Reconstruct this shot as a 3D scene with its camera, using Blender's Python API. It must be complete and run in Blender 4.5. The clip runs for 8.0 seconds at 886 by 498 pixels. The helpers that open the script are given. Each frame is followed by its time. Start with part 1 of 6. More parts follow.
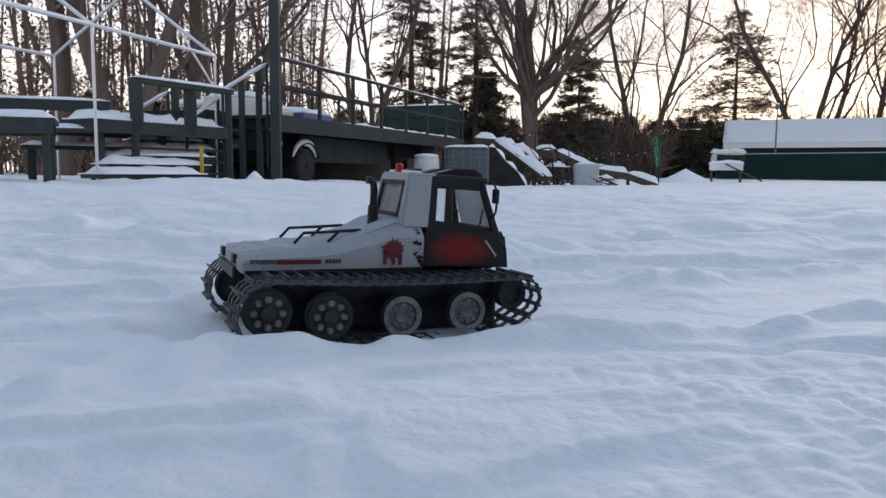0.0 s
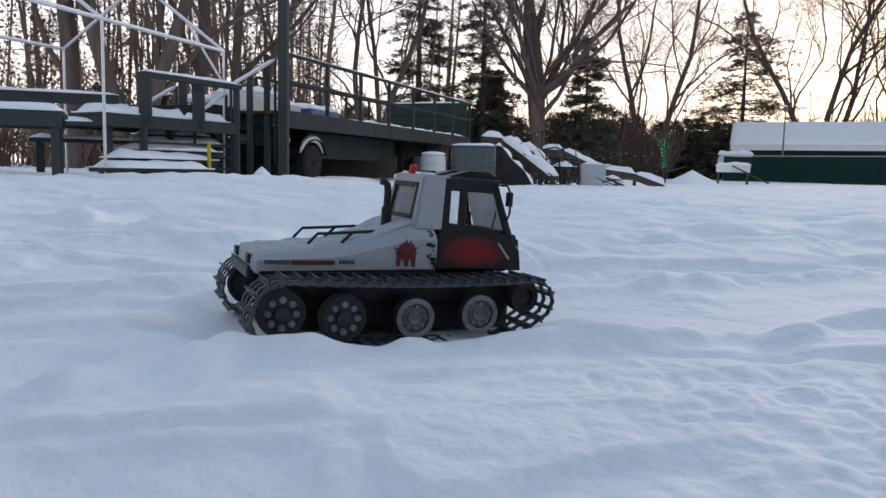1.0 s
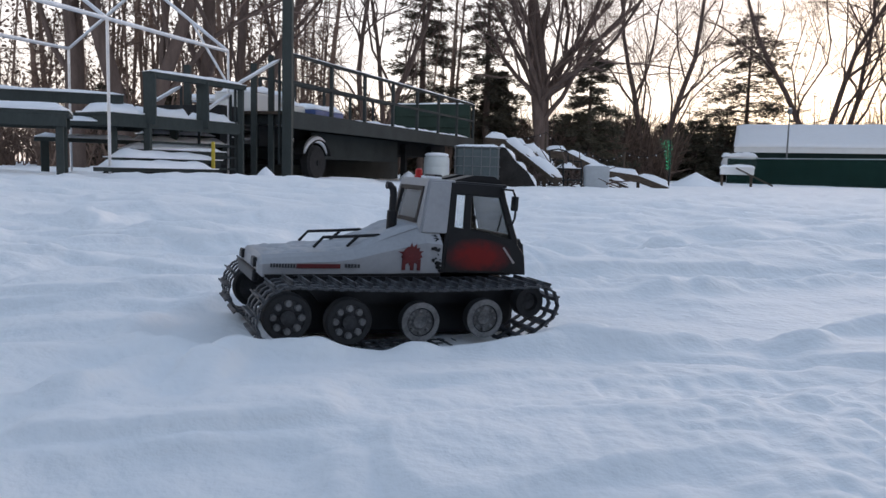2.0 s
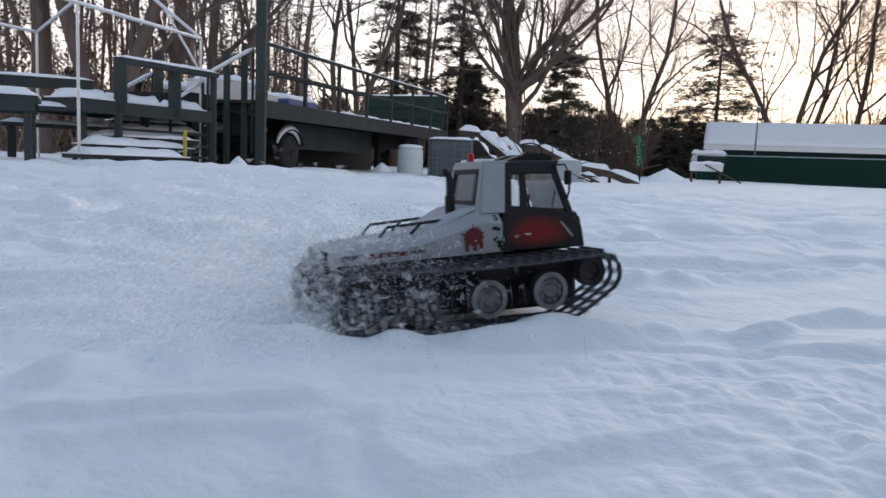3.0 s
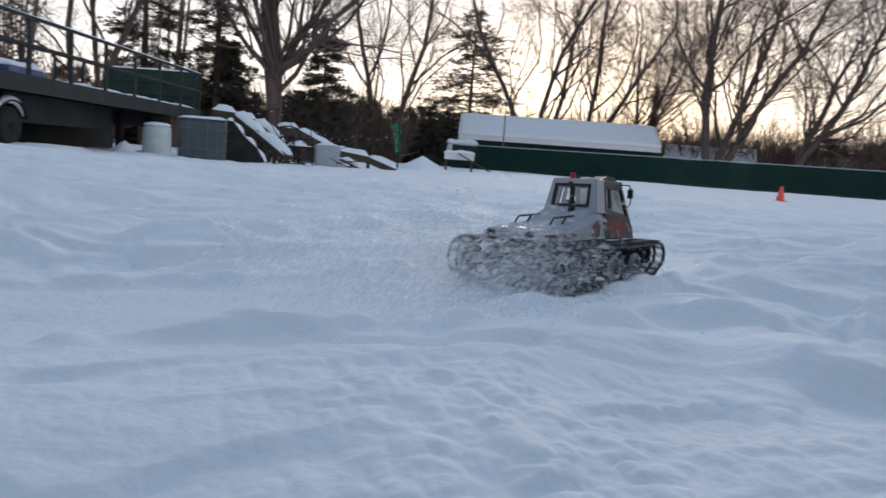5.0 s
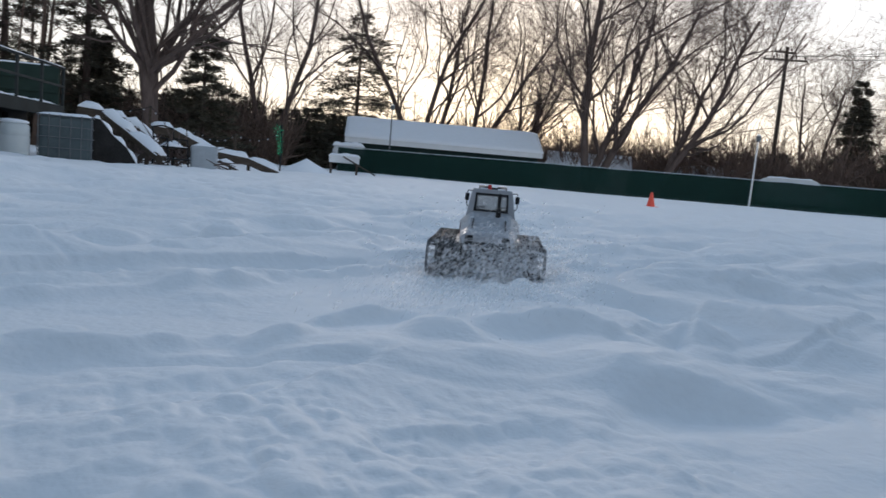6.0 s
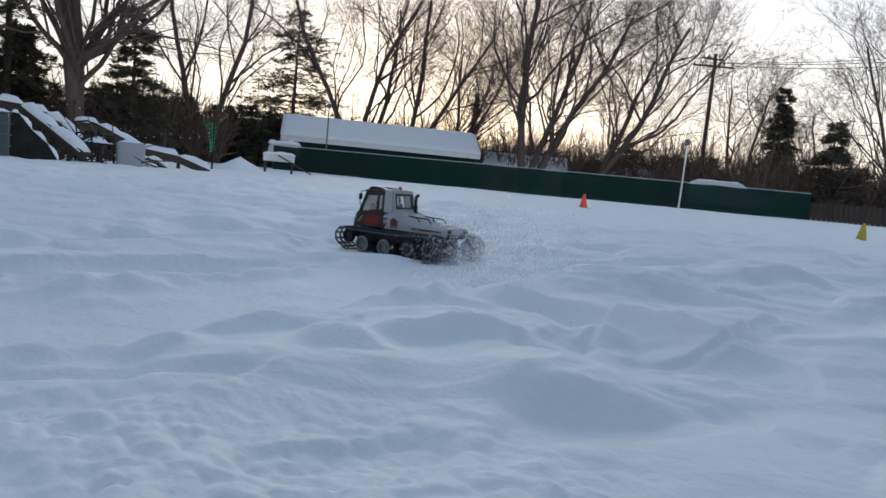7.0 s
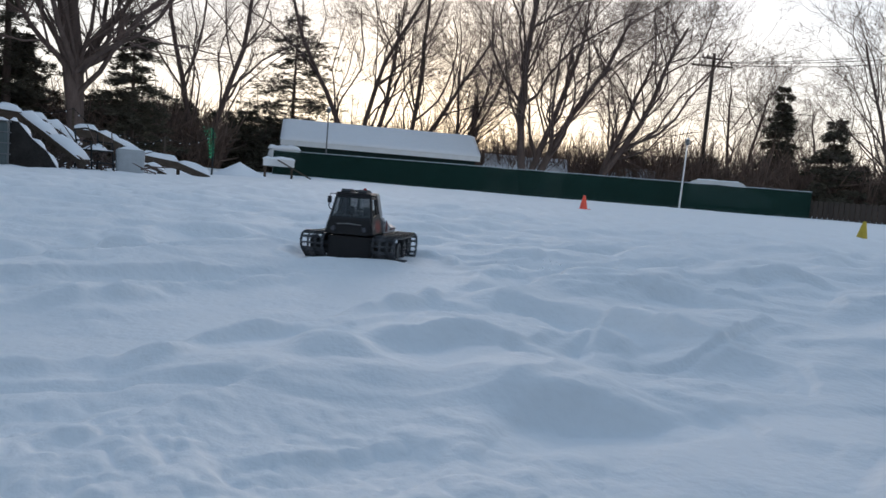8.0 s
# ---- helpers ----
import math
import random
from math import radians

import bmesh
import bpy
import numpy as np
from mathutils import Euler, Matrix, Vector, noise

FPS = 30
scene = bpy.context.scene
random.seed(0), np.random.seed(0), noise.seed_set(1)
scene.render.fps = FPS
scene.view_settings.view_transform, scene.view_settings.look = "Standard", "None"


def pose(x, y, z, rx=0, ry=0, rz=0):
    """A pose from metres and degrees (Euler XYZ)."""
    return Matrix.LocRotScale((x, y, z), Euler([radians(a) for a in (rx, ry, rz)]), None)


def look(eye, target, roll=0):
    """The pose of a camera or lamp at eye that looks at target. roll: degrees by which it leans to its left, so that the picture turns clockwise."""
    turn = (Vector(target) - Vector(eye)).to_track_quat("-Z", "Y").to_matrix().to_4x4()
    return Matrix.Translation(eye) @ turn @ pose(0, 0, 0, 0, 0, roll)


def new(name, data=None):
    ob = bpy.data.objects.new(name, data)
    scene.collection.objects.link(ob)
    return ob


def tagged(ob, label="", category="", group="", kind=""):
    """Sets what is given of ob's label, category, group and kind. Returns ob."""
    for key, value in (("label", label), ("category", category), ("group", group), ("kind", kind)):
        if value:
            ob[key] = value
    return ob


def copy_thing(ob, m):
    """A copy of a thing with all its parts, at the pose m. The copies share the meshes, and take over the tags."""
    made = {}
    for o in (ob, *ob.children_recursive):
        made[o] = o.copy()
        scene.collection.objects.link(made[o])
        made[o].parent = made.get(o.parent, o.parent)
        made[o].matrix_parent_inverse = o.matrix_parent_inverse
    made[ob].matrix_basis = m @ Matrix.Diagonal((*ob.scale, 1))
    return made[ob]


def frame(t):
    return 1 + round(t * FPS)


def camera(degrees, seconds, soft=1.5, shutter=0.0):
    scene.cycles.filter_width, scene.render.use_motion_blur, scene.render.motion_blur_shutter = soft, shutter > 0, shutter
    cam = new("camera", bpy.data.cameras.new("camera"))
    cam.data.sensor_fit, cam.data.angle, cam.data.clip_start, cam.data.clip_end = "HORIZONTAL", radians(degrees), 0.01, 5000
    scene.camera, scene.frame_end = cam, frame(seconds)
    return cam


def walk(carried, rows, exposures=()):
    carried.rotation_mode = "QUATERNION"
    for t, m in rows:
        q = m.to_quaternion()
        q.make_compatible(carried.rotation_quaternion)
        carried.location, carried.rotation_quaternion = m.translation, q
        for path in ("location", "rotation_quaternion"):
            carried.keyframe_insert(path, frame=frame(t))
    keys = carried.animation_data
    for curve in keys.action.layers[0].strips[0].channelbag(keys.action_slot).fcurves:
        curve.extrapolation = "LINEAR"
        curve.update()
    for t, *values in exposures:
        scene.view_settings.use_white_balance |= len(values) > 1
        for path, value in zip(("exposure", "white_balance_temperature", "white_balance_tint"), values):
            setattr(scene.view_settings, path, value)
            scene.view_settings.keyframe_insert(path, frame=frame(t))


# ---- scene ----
cam = camera(60.6, 8.0, soft=1.5, shutter=0.4)

# hand-held eye at knee height: seconds, place, yaw, pitch, roll
PATH_ROWS = [
    (0, -0.000, -0.000, 0.310, -0.00, -5.70, -0.35),
    (0.5, -0.007, 0.001, 0.313, 0.55, -5.61, -0.95),
    (1, -0.017, 0.000, 0.319, 0.43, -5.88, -1.16),
    (2.5, -0.027, -0.002, 0.326, 0.74, -5.81, -1.54),
    (3, -0.039, -0.034, 0.325, -1.37, -6.34, -2.35),
    (3.5, -0.028, -0.027, 0.320, -2.51, -6.38, -2.38),
    (4, -0.006, -0.035, 0.325, -5.61, -6.26, -3.50),
    (4.5, 0.033, -0.052, 0.336, -12.60, -6.70, -3.71),
    (5, 0.090, -0.044, 0.347, -18.99, -6.53, -4.13),
    (6.5, 0.288, -0.029, 0.373, -30.06, -5.36, -5.15),
    (7, 0.325, -0.037, 0.379, -31.97, -5.22, -5.33),
    (7.5, 0.350, -0.039, 0.384, -32.64, -5.03, -4.93),
    (8, 0.346, -0.042, 0.388, -31.93, -5.02, -4.64),
]
walk(cam, [(t, pose(x, y, z, 90 + p, r, yw)) for t, x, y, z, yw, p, r in PATH_ROWS],
     exposures=[(0.0, 1.69, 6780, 20), (3.5, 1.69, 6780, 20), (5.0, 1.43, 6500, 17), (6.5, 1.25, 6350, 14), (8.0, 1.27, 6350, 14)])

# ---- light: sun just down behind the trees, a clear pale evening sky ----
SUN_AZ = 32.0
world = bpy.data.worlds.new("evening_sky")
scene.world = world
world.use_nodes = True
wn = world.node_tree
sky = wn.nodes.new("ShaderNodeTexSky")
sky.sky_type = "NISHITA"
sky.sun_disc = False
sky.sun_elevation = radians(6.0)
sky.sun_rotation = radians(SUN_AZ)
sky.air_density, sky.dust_density, sky.ozone_density = 1.0, 0.5, 1.4
wn.nodes["Background"].inputs["Strength"].default_value = 0.165
thin_cloud = wn.nodes.new("ShaderNodeGamma")
thin_cloud.inputs["Gamma"].default_value = 0.73
veil = wn.nodes.new("ShaderNodeHueSaturation")
veil.inputs["Saturation"].default_value = 1.02
wn.links.new(sky.outputs["Color"], veil.inputs["Color"])
wn.links.new(veil.outputs["Color"], thin_cloud.inputs["Color"])
# evening haze that pales the sky towards the horizon all round
way_up, parts_of, fade, haze = (wn.nodes.new(k) for k in ("ShaderNodeTexCoord", "ShaderNodeSeparateXYZ", "ShaderNodeMapRange", "ShaderNodeMix"))
haze.data_type = "RGBA"
fade.inputs["From Min"].default_value, fade.inputs["From Max"].default_value = 0.0, 0.55
fade.inputs["To Min"].default_value, fade.inputs["To Max"].default_value = 0.8, 0.0
haze.inputs["B"].default_value = (2.75, 2.55, 2.42, 1)
wn.links.new(way_up.outputs["Generated"], parts_of.inputs["Vector"])
wn.links.new(parts_of.outputs["Z"], fade.inputs["Value"])
wn.links.new(fade.outputs["Result"], haze.inputs["Factor"])
wn.links.new(thin_cloud.outputs["Color"], haze.inputs["A"])
wn.links.new(haze.outputs["Result"], wn.nodes["Background"].inputs["Color"])
sun_data = bpy.data.lights.new("sun", "SUN")
sun_data.energy = 0.7
sun_data.angle = radians(25)
sun_data.color = (1.0, 0.9, 0.8)
sun = new("sun", sun_data)
sun.matrix_world = look((60 * math.sin(radians(SUN_AZ)), 60 * math.cos(radians(SUN_AZ)), 9.0), (0, 0, 0))


# ---- materials ----
def material(name, colour, rough=0.7, metal=0.0, vary=0.25, scale=8.0, fine=60.0, bump=0.3, dist=0.01,
             second=None, spread=0.5, alpha=1.0, subsurface=0.0, spec=0.5, stretch=(1, 1, 1), island=0.0):
    """Principled surface whose colour wanders at two scales, with a fine relief."""
    m = bpy.data.materials.new(name)
    m.use_nodes = True
    t = m.node_tree
    p = t.nodes["Principled BSDF"]
    co = t.nodes.new("ShaderNodeTexCoord")
    mp = t.nodes.new("ShaderNodeMapping")
    mp.inputs["Scale"].default_value = stretch
    t.links.new(co.outputs["Object"], mp.inputs["Vector"])
    big, small = t.nodes.new("ShaderNodeTexNoise"), t.nodes.new("ShaderNodeTexNoise")
    big.inputs["Scale"].default_value, small.inputs["Scale"].default_value = scale, fine
    big.inputs["Detail"].default_value, small.inputs["Detail"].default_value = 5, 4
    for n in (big, small):
        t.links.new(mp.outputs["Vector"], n.inputs["Vector"])
    ramp = t.nodes.new("ShaderNodeValToRGB")
    a = tuple(max(0, c * (1 - vary)) for c in colour) + (1,)
    b = tuple(min(1, c * (1 + vary)) for c in (second or colour)) + (1,)
    ramp.color_ramp.elements[0].position, ramp.color_ramp.elements[1].position = 0.5 - spread / 2, 0.5 + spread / 2
    ramp.color_ramp.elements[0].color, ramp.color_ramp.elements[1].color = a, b
    mix = t.nodes.new("ShaderNodeMix")
    mix.inputs["Factor"].default_value = 0.35
    t.links.new(big.outputs["Fac"], mix.inputs["A"])
    t.links.new(small.outputs["Fac"], mix.inputs["B"])
    fac = mix.outputs["Result"]
    if island:
        geo = t.nodes.new("ShaderNodeNewGeometry")
        add = t.nodes.new("ShaderNodeMath")
        add.operation = "MULTIPLY_ADD"
        add.inputs[1].default_value, add.inputs[2].default_value = island, -island / 2
        t.links.new(geo.outputs["Random Per Island"], add.inputs[0])
        plus = t.nodes.new("ShaderNodeMath")
        t.links.new(add.outputs[0], plus.inputs[0])
        t.links.new(fac, plus.inputs[1])
        fac = plus.outputs[0]
    t.links.new(fac, ramp.inputs["Fac"])
    t.links.new(ramp.outputs["Color"], p.inputs["Base Color"])
    p.inputs["Roughness"].default_value = rough
    p.inputs["Metallic"].default_value = metal
    p.inputs["Specular IOR Level"].default_value = spec
    p.inputs["Alpha"].default_value = alpha
    if subsurface:
        p.inputs["Subsurface Weight"].default_value = subsurface
        p.inputs["Subsurface Radius"].default_value = (0.02, 0.03, 0.04)
        p.inputs["Subsurface Scale"].default_value = 0.5
    if bump:
        bp = t.nodes.new("ShaderNodeBump")
        bp.inputs["Strength"].default_value, bp.inputs["Distance"].default_value = bump, dist
        t.links.new(small.outputs["Fac"], bp.inputs["Height"])
        t.links.new(bp.outputs["Normal"], p.inputs["Normal"])
    return m


SNOW = material("snow", (0.885, 0.895, 0.91), 0.75, vary=0.04, scale=3, fine=38, bump=0.55, dist=0.008, spec=0.25)
SNOW_CAP = material("settled_snow", (0.84, 0.86, 0.9), 0.75, vary=0.03, scale=4, fine=30, bump=0.4, dist=0.01, spec=0.25)
BARK = material("bark", (0.12, 0.09, 0.08), 0.95, spec=0.1, vary=0.4, scale=6, fine=40, bump=0.6, dist=0.02, stretch=(1, 1, 0.2))
TWIG = material("twig_bark", (0.17, 0.125, 0.11), 0.95, spec=0.1, vary=0.3, scale=5, fine=30, bump=0)
NEEDLE = material("pine_needles", (0.10, 0.092, 0.07), 0.9, spec=0.1, vary=0.4, scale=2, fine=20, bump=0, island=0.4)
BRUSH = material("brushwood", (0.19, 0.135, 0.11), 0.95, spec=0.1, vary=0.4, scale=1, fine=9, bump=0, island=0.4)
GREEN_PAINT = material("green_painted_timber", (0.048, 0.057, 0.056), 0.85, spec=0.12, vary=0.3, scale=3, fine=40, bump=0.3, dist=0.003, stretch=(1, 1, 0.4))
DARK_GREEN = material("dark_green_steel", (0.040, 0.046, 0.047), 0.85, spec=0.1, vary=0.3, scale=2, fine=30, bump=0.2, dist=0.002)
GREEN_BOX = material("green_sheet_steel", (0.03, 0.05, 0.043), 0.85, spec=0.1, vary=0.25, scale=2, fine=30, bump=0.2, dist=0.003)
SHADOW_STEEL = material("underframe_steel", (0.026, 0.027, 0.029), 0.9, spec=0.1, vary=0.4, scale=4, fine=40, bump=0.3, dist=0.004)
GALV = material("galvanised_pipe", (0.62, 0.63, 0.66), 0.4, metal=0.6, vary=0.12, scale=6, fine=60, bump=0.15, dist=0.001)
CAGE_STEEL = material("dull_cage_steel", (0.16, 0.17, 0.18), 0.6, metal=0.3, vary=0.2, bump=0)
WHITE_PAINT = material("white_painted_board", (0.72, 0.73, 0.74), 0.6, vary=0.08, scale=2, fine=30, bump=0.2, dist=0.002)
MESH_GREEN = material("green_windscreen_fabric", (0.012, 0.037, 0.031), 0.9, spec=0.1, vary=0.25, scale=0.6, fine=12, bump=0.4, dist=0.01, alpha=0.84)
SIDING = material("green_shed_siding", (0.02, 0.036, 0.033), 0.9, spec=0.1, vary=0.2, scale=2, fine=20, bump=0.3, dist=0.004)
TYRE = material("tyre_rubber", (0.03, 0.03, 0.032), 0.9, spec=0.15, vary=0.3, scale=12, fine=80, bump=0.4, dist=0.003)
PLASTIC = material("white_translucent_plastic", (0.55, 0.58, 0.58), 0.4, vary=0.08, scale=3, fine=25, bump=0.1, dist=0.002)
TOTE = material("grey_tote_plastic", (0.10, 0.125, 0.13), 0.6, spec=0.2, vary=0.2, scale=2.5, fine=25, bump=0.1, dist=0.002)
WOOD = material("weathered_plank", (0.075, 0.058, 0.046), 0.9, spec=0.15, vary=0.35, scale=4, fine=45, bump=0.5, dist=0.004, stretch=(1, 6, 6))
POLE_WOOD = material("creosoted_pole", (0.06, 0.046, 0.038), 0.9, vary=0.3, scale=3, fine=30, bump=0.4, dist=0.006, stretch=(1, 1, 0.1))
ORANGE = material("orange_cone_plastic", (0.85, 0.09, 0.05), 0.5, vary=0.1, bump=0)
YELLOW = material("yellow_plastic", (0.45, 0.34, 0.03), 0.6, vary=0.15, bump=0)
STONE = material("garden_stone", (0.035, 0.033, 0.032), 0.95, spec=0.1, vary=0.4, scale=4, fine=30, bump=0.6, dist=0.015)


# ---- building helpers ----
def part(name, bm, mat, parent=None, label="", smooth=False):
    me = bpy.data.meshes.new(name)
    bm.to_mesh(me)
    bm.free()
    me.materials.append(mat)
    if smooth:
        me.polygons.foreach_set("use_smooth", [True] * len(me.polygons))
    ob = new(name, me)
    if parent:
        ob.parent = parent
    if label:
        tagged(ob, label)
    return ob


def shell(name, verts, faces, mat, parent=None, smooth=False, label=""):
    me = bpy.data.meshes.new(name)
    me.from_pydata(verts, [], faces)
    me.materials.append(mat)
    if smooth:
        me.polygons.foreach_set("use_smooth", [True] * len(me.polygons))
    ob = new(name, me)
    if parent:
        ob.parent = parent
    if label:
        tagged(ob, label)
    return ob


def root(name, m, label, category, group="", kind=""):
    ob = new(name)
    ob.empty_display_size = 0.1
    ob.matrix_basis = m
    return tagged(ob, label, category, group, kind)


def box(bm, x0, x1, y0, y1, z0, z1, bevel=0.0, m=None):
    vs = [bm.verts.new(((x0, x1)[i & 1], (y0, y1)[i >> 1 & 1], (z0, z1)[i >> 2])) for i in range(8)]
    fs = [bm.faces.new([vs[k] for k in q]) for q in ((0, 2, 3, 1), (4, 5, 7, 6), (0, 1, 5, 4), (2, 6, 7, 3), (0, 4, 6, 2), (1, 3, 7, 5))]
    if bevel:
        es = list({e for f in fs for e in f.edges})
        r = bmesh.ops.bevel(bm, geom=es, offset=bevel, segments=2, affect="EDGES", profile=0.6)
        vs = list({v for f in r["faces"] for v in f.verts} | {v for v in vs if v.is_valid})
    if m is not None:
        for v in vs:
            v.co = m @ v.co
    return vs


def beam(bm, a, b, w, h, up=(0, 0, 1), bevel=0.0):
    """A bar of section w x h from a to b."""
    a, b = Vector(a), Vector(b)
    d = (b - a)
    x = d.normalized()
    y = Vector(up).cross(x)
    if y.length < 1e-4:
        y = Vector((0, 1, 0)).cross(x)
    y.normalize()
    z = x.cross(y)
    m = Matrix.Translation(a) @ Matrix((x, y, z)).transposed().to_4x4()
    return box(bm, 0, d.length, -w / 2, w / 2, -h / 2, h / 2, bevel, m)


def tube(bm, pts, radii, sides=8, cap=True):
    """A round bar through the points, with a radius at each."""
    pts = [Vector(p) for p in pts]
    if not isinstance(radii, (list, tuple)):
        radii = [radii] * len(pts)
    rings = []
    ref = None
    for i, p in enumerate(pts):
        d = (pts[min(i + 1, len(pts) - 1)] - pts[max(i - 1, 0)]).normalized()
        if ref is None:
            ref = Vector((1, 0, 0)) if abs(d.x) < 0.8 else Vector((0, 1, 0))
        u = (ref - d * ref.dot(d)).normalized()
        ref = u
        w = d.cross(u)
        rings.append([bm.verts.new(p + (u * math.cos(2 * math.pi * k / sides) + w * math.sin(2 * math.pi * k / sides)) * radii[i]) for k in range(sides)])
    for r0, r1 in zip(rings, rings[1:]):
        for k in range(sides):
            bm.faces.new((r0[k], r0[(k + 1) % sides], r1[(k + 1) % sides], r1[k]))
    if cap:
        bm.faces.new(rings[0][::-1])
        bm.faces.new(rings[-1])
    return rings


def lathe(bm, profile, sides=24, m=None, caps=True):
    """Turns (radius, height) pairs about z."""
    rings = []
    for r, z in profile:
        rings.append([bm.verts.new((r * math.cos(2 * math.pi * k / sides), r * math.sin(2 * math.pi * k / sides), z)) for k in range(sides)])
    for r0, r1 in zip(rings, rings[1:]):
        for k in range(sides):
            bm.faces.new((r0[k], r0[(k + 1) % sides], r1[(k + 1) % sides], r1[k]))
    if caps:
        bm.faces.new(rings[0][::-1])
        bm.faces.new(rings[-1])
    if m is not None:
        for r in rings:
            for v in r:
                v.co = m @ v.co


def cap_snow(bm, x0, x1, y0, y1, z, h, seed=0, n=None, m=None):
    """A soft loaf of settled snow on a flat top."""
    rnd = random.Random(seed)
    nx = n or max(3, min(40, int((x1 - x0) / 0.12)))
    ny = max(3, min(14, int((y1 - y0) / 0.12)))
    grid = []
    for i in range(nx + 1):
        row = []
        for j in range(ny + 1):
            u, v = i / nx, j / ny
            e = min(u, 1 - u) * (x1 - x0)
            g = min(v, 1 - v) * (y1 - y0)
            k = min(1, min(e, g) / (h * 0.8)) if h else 1
            zz = z + h * (0.15 + 0.85 * math.sin(k * math.pi / 2)) * (0.82 + 0.5 * noise.noise((u * (x1 - x0) * 3.4 + seed, v * 2.3, seed * 1.7)))
            ov = 0.02 * noise.noise((u * 5 + seed, v * 5, 3.1))
            row.append(bm.verts.new((x0 + u * (x1 - x0) + ov, y0 + v * (y1 - y0) + ov, zz)))
        grid.append(row)
    new_vs = [v for r in grid for v in r]
    for i in range(nx):
        for j in range(ny):
            bm.faces.new((grid[i][j], grid[i + 1][j], grid[i + 1][j + 1], grid[i][j + 1]))
    rim = [grid[i][0] for i in range(nx + 1)] + [grid[nx][j] for j in range(1, ny + 1)] + [grid[i][ny] for i in range(nx - 1, -1, -1)] + [grid[0][j] for j in range(ny - 1, 0, -1)]
    low = [bm.verts.new((v.co.x, v.co.y, z)) for v in rim]
    for k in range(len(rim)):
        bm.faces.new((rim[k], low[k], low[(k + 1) % len(rim)], rim[(k + 1) % len(rim)]))
    if m is not None:
        for v in new_vs + low:
            v.co = m @ v.co


# ---- snowfield ----
def lattice(ix, iy, seed):
    n = (ix.astype(np.int64) * 374761393 + iy.astype(np.int64) * 668265263 + seed * 974711) & 0x7FFFFFFF
    n = ((n ^ (n >> 13)) * 1274126177) & 0x7FFFFFFF
    return ((n ^ (n >> 16)) & 0xFFFF) / 65535.0


def wave(x, y, seed):
    """Smooth random field between -1 and 1."""
    ix, iy = np.floor(x), np.floor(y)
    fx, fy = x - ix, y - iy
    ux, uy = fx * fx * fx * (fx * (fx * 6 - 15) + 10), fy * fy * fy * (fy * (fy * 6 - 15) + 10)
    a, b = lattice(ix, iy, seed), lattice(ix + 1, iy, seed)
    c, d = lattice(ix, iy + 1, seed), lattice(ix + 1, iy + 1, seed)
    return 2 * (a + (b - a) * ux + (c - a) * uy + (a - b - c + d) * ux * uy) - 1


def step(a, b, x):
    t = np.clip((x - a) / (b - a), 0, 1)
    return t * t * (3 - 2 * t)


def ramp(a, b, x):
    """Straight slope with a crease at its foot and at its top."""
    return np.clip((x - a) / (b - a), 0, 1)


# gentle mounds pushed up beside the parked vehicle: place, width, depth, height
MOUNDS = [(-0.36, 1.30, 0.10, 0.06, 0.022), (-0.03, 1.36, 0.10, 0.04, 0.018), (0.15, 1.44, 0.06, 0.05, 0.04), (-0.75, 1.2, 0.2, 0.12, 0.03),
          (0.20, 1.50, 0.10, 0.06, 0.05), (0.12, 1.38, 0.06, 0.05, 0.03), (-0.30, 1.24, 0.05, 0.04, 0.035), (0.02, 1.33, 0.16, 0.035, 0.02), (0.98, 1.70, 0.14, 0.07, 0.012)]


# wind-cut edges in the crust: one end, other end, height of the face
DRIFTS = [(1.14, 1.48, 1.51, 1.42, 0.05), (1.60, 1.48, 1.86, 1.43, 0.045), (1.18, 1.09, 1.52, 0.97, 0.048), (1.97, 1.18, 2.18, 1.15, 0.045),
          (1.86, 1.95, 2.18, 1.40, 0.050), (0.98, 1.87, 1.12, 1.83, 0.045), (0.52, 1.92, 0.66, 1.93, 0.045), (2.98, 2.97, 3.88, 2.91, 0.060),
          (3.81, 3.88, 4.21, 3.68, 0.060), (3.64, 2.42, 4.27, 2.32, 0.055), (0.92, 1.40, 1.07, 1.34, 0.038), (1.37, 4.22, 1.72, 4.02, 0.065),
          (2.68, 2.13, 2.92, 1.85, 0.045), (0.57, 1.40, 0.65, 1.34, 0.035), (0.80, 3.17, 0.96, 3.11, 0.060), (-2.07, 3.89, -1.84, 3.83, 0.060),
          (-0.41, 1.06, -0.34, 1.06, 0.040), (-0.54, 0.91, -0.47, 0.90, 0.030), (0.31, 3.27, 0.56, 3.17, 0.050), (0.50, 1.79, 0.61, 1.76, 0.045),
          (-0.57, 1.18, -0.44, 1.06, 0.030), (-0.54, 2.40, -0.27, 2.34, 0.050), (-0.04, 2.70, 0.32, 2.65, 0.050)]


def drift(x, y, ax, ay, bx, by, high):
    """A crust edge whose face looks back at the near side and whose top sinks away behind."""
    mx, my = (ax + bx) / 2, (ay + by) / 2
    half = math.hypot(bx - ax, by - ay) / 2
    ux, uy = (bx - ax) / (2 * half), (by - ay) / (2 * half)
    along = (x - mx) * ux + (y - my) * uy
    away = -(x - mx) * uy + (y - my) * ux
    away = away + 0.05 * wave(x * 5, y * 5, 51) + 0.2 * along * along / half
    deep = 0.9 * half + 0.2
    reach = np.exp(-(along / (half * 1.05)) ** 4)
    face = ramp(-0.06, 0.05, away)
    return reach * 1.0 * high * (face * np.exp(-np.maximum(away, 0) / deep) - 0.45 * (1 - face) * np.exp(np.minimum(away, 0) / (deep * 0.6)))


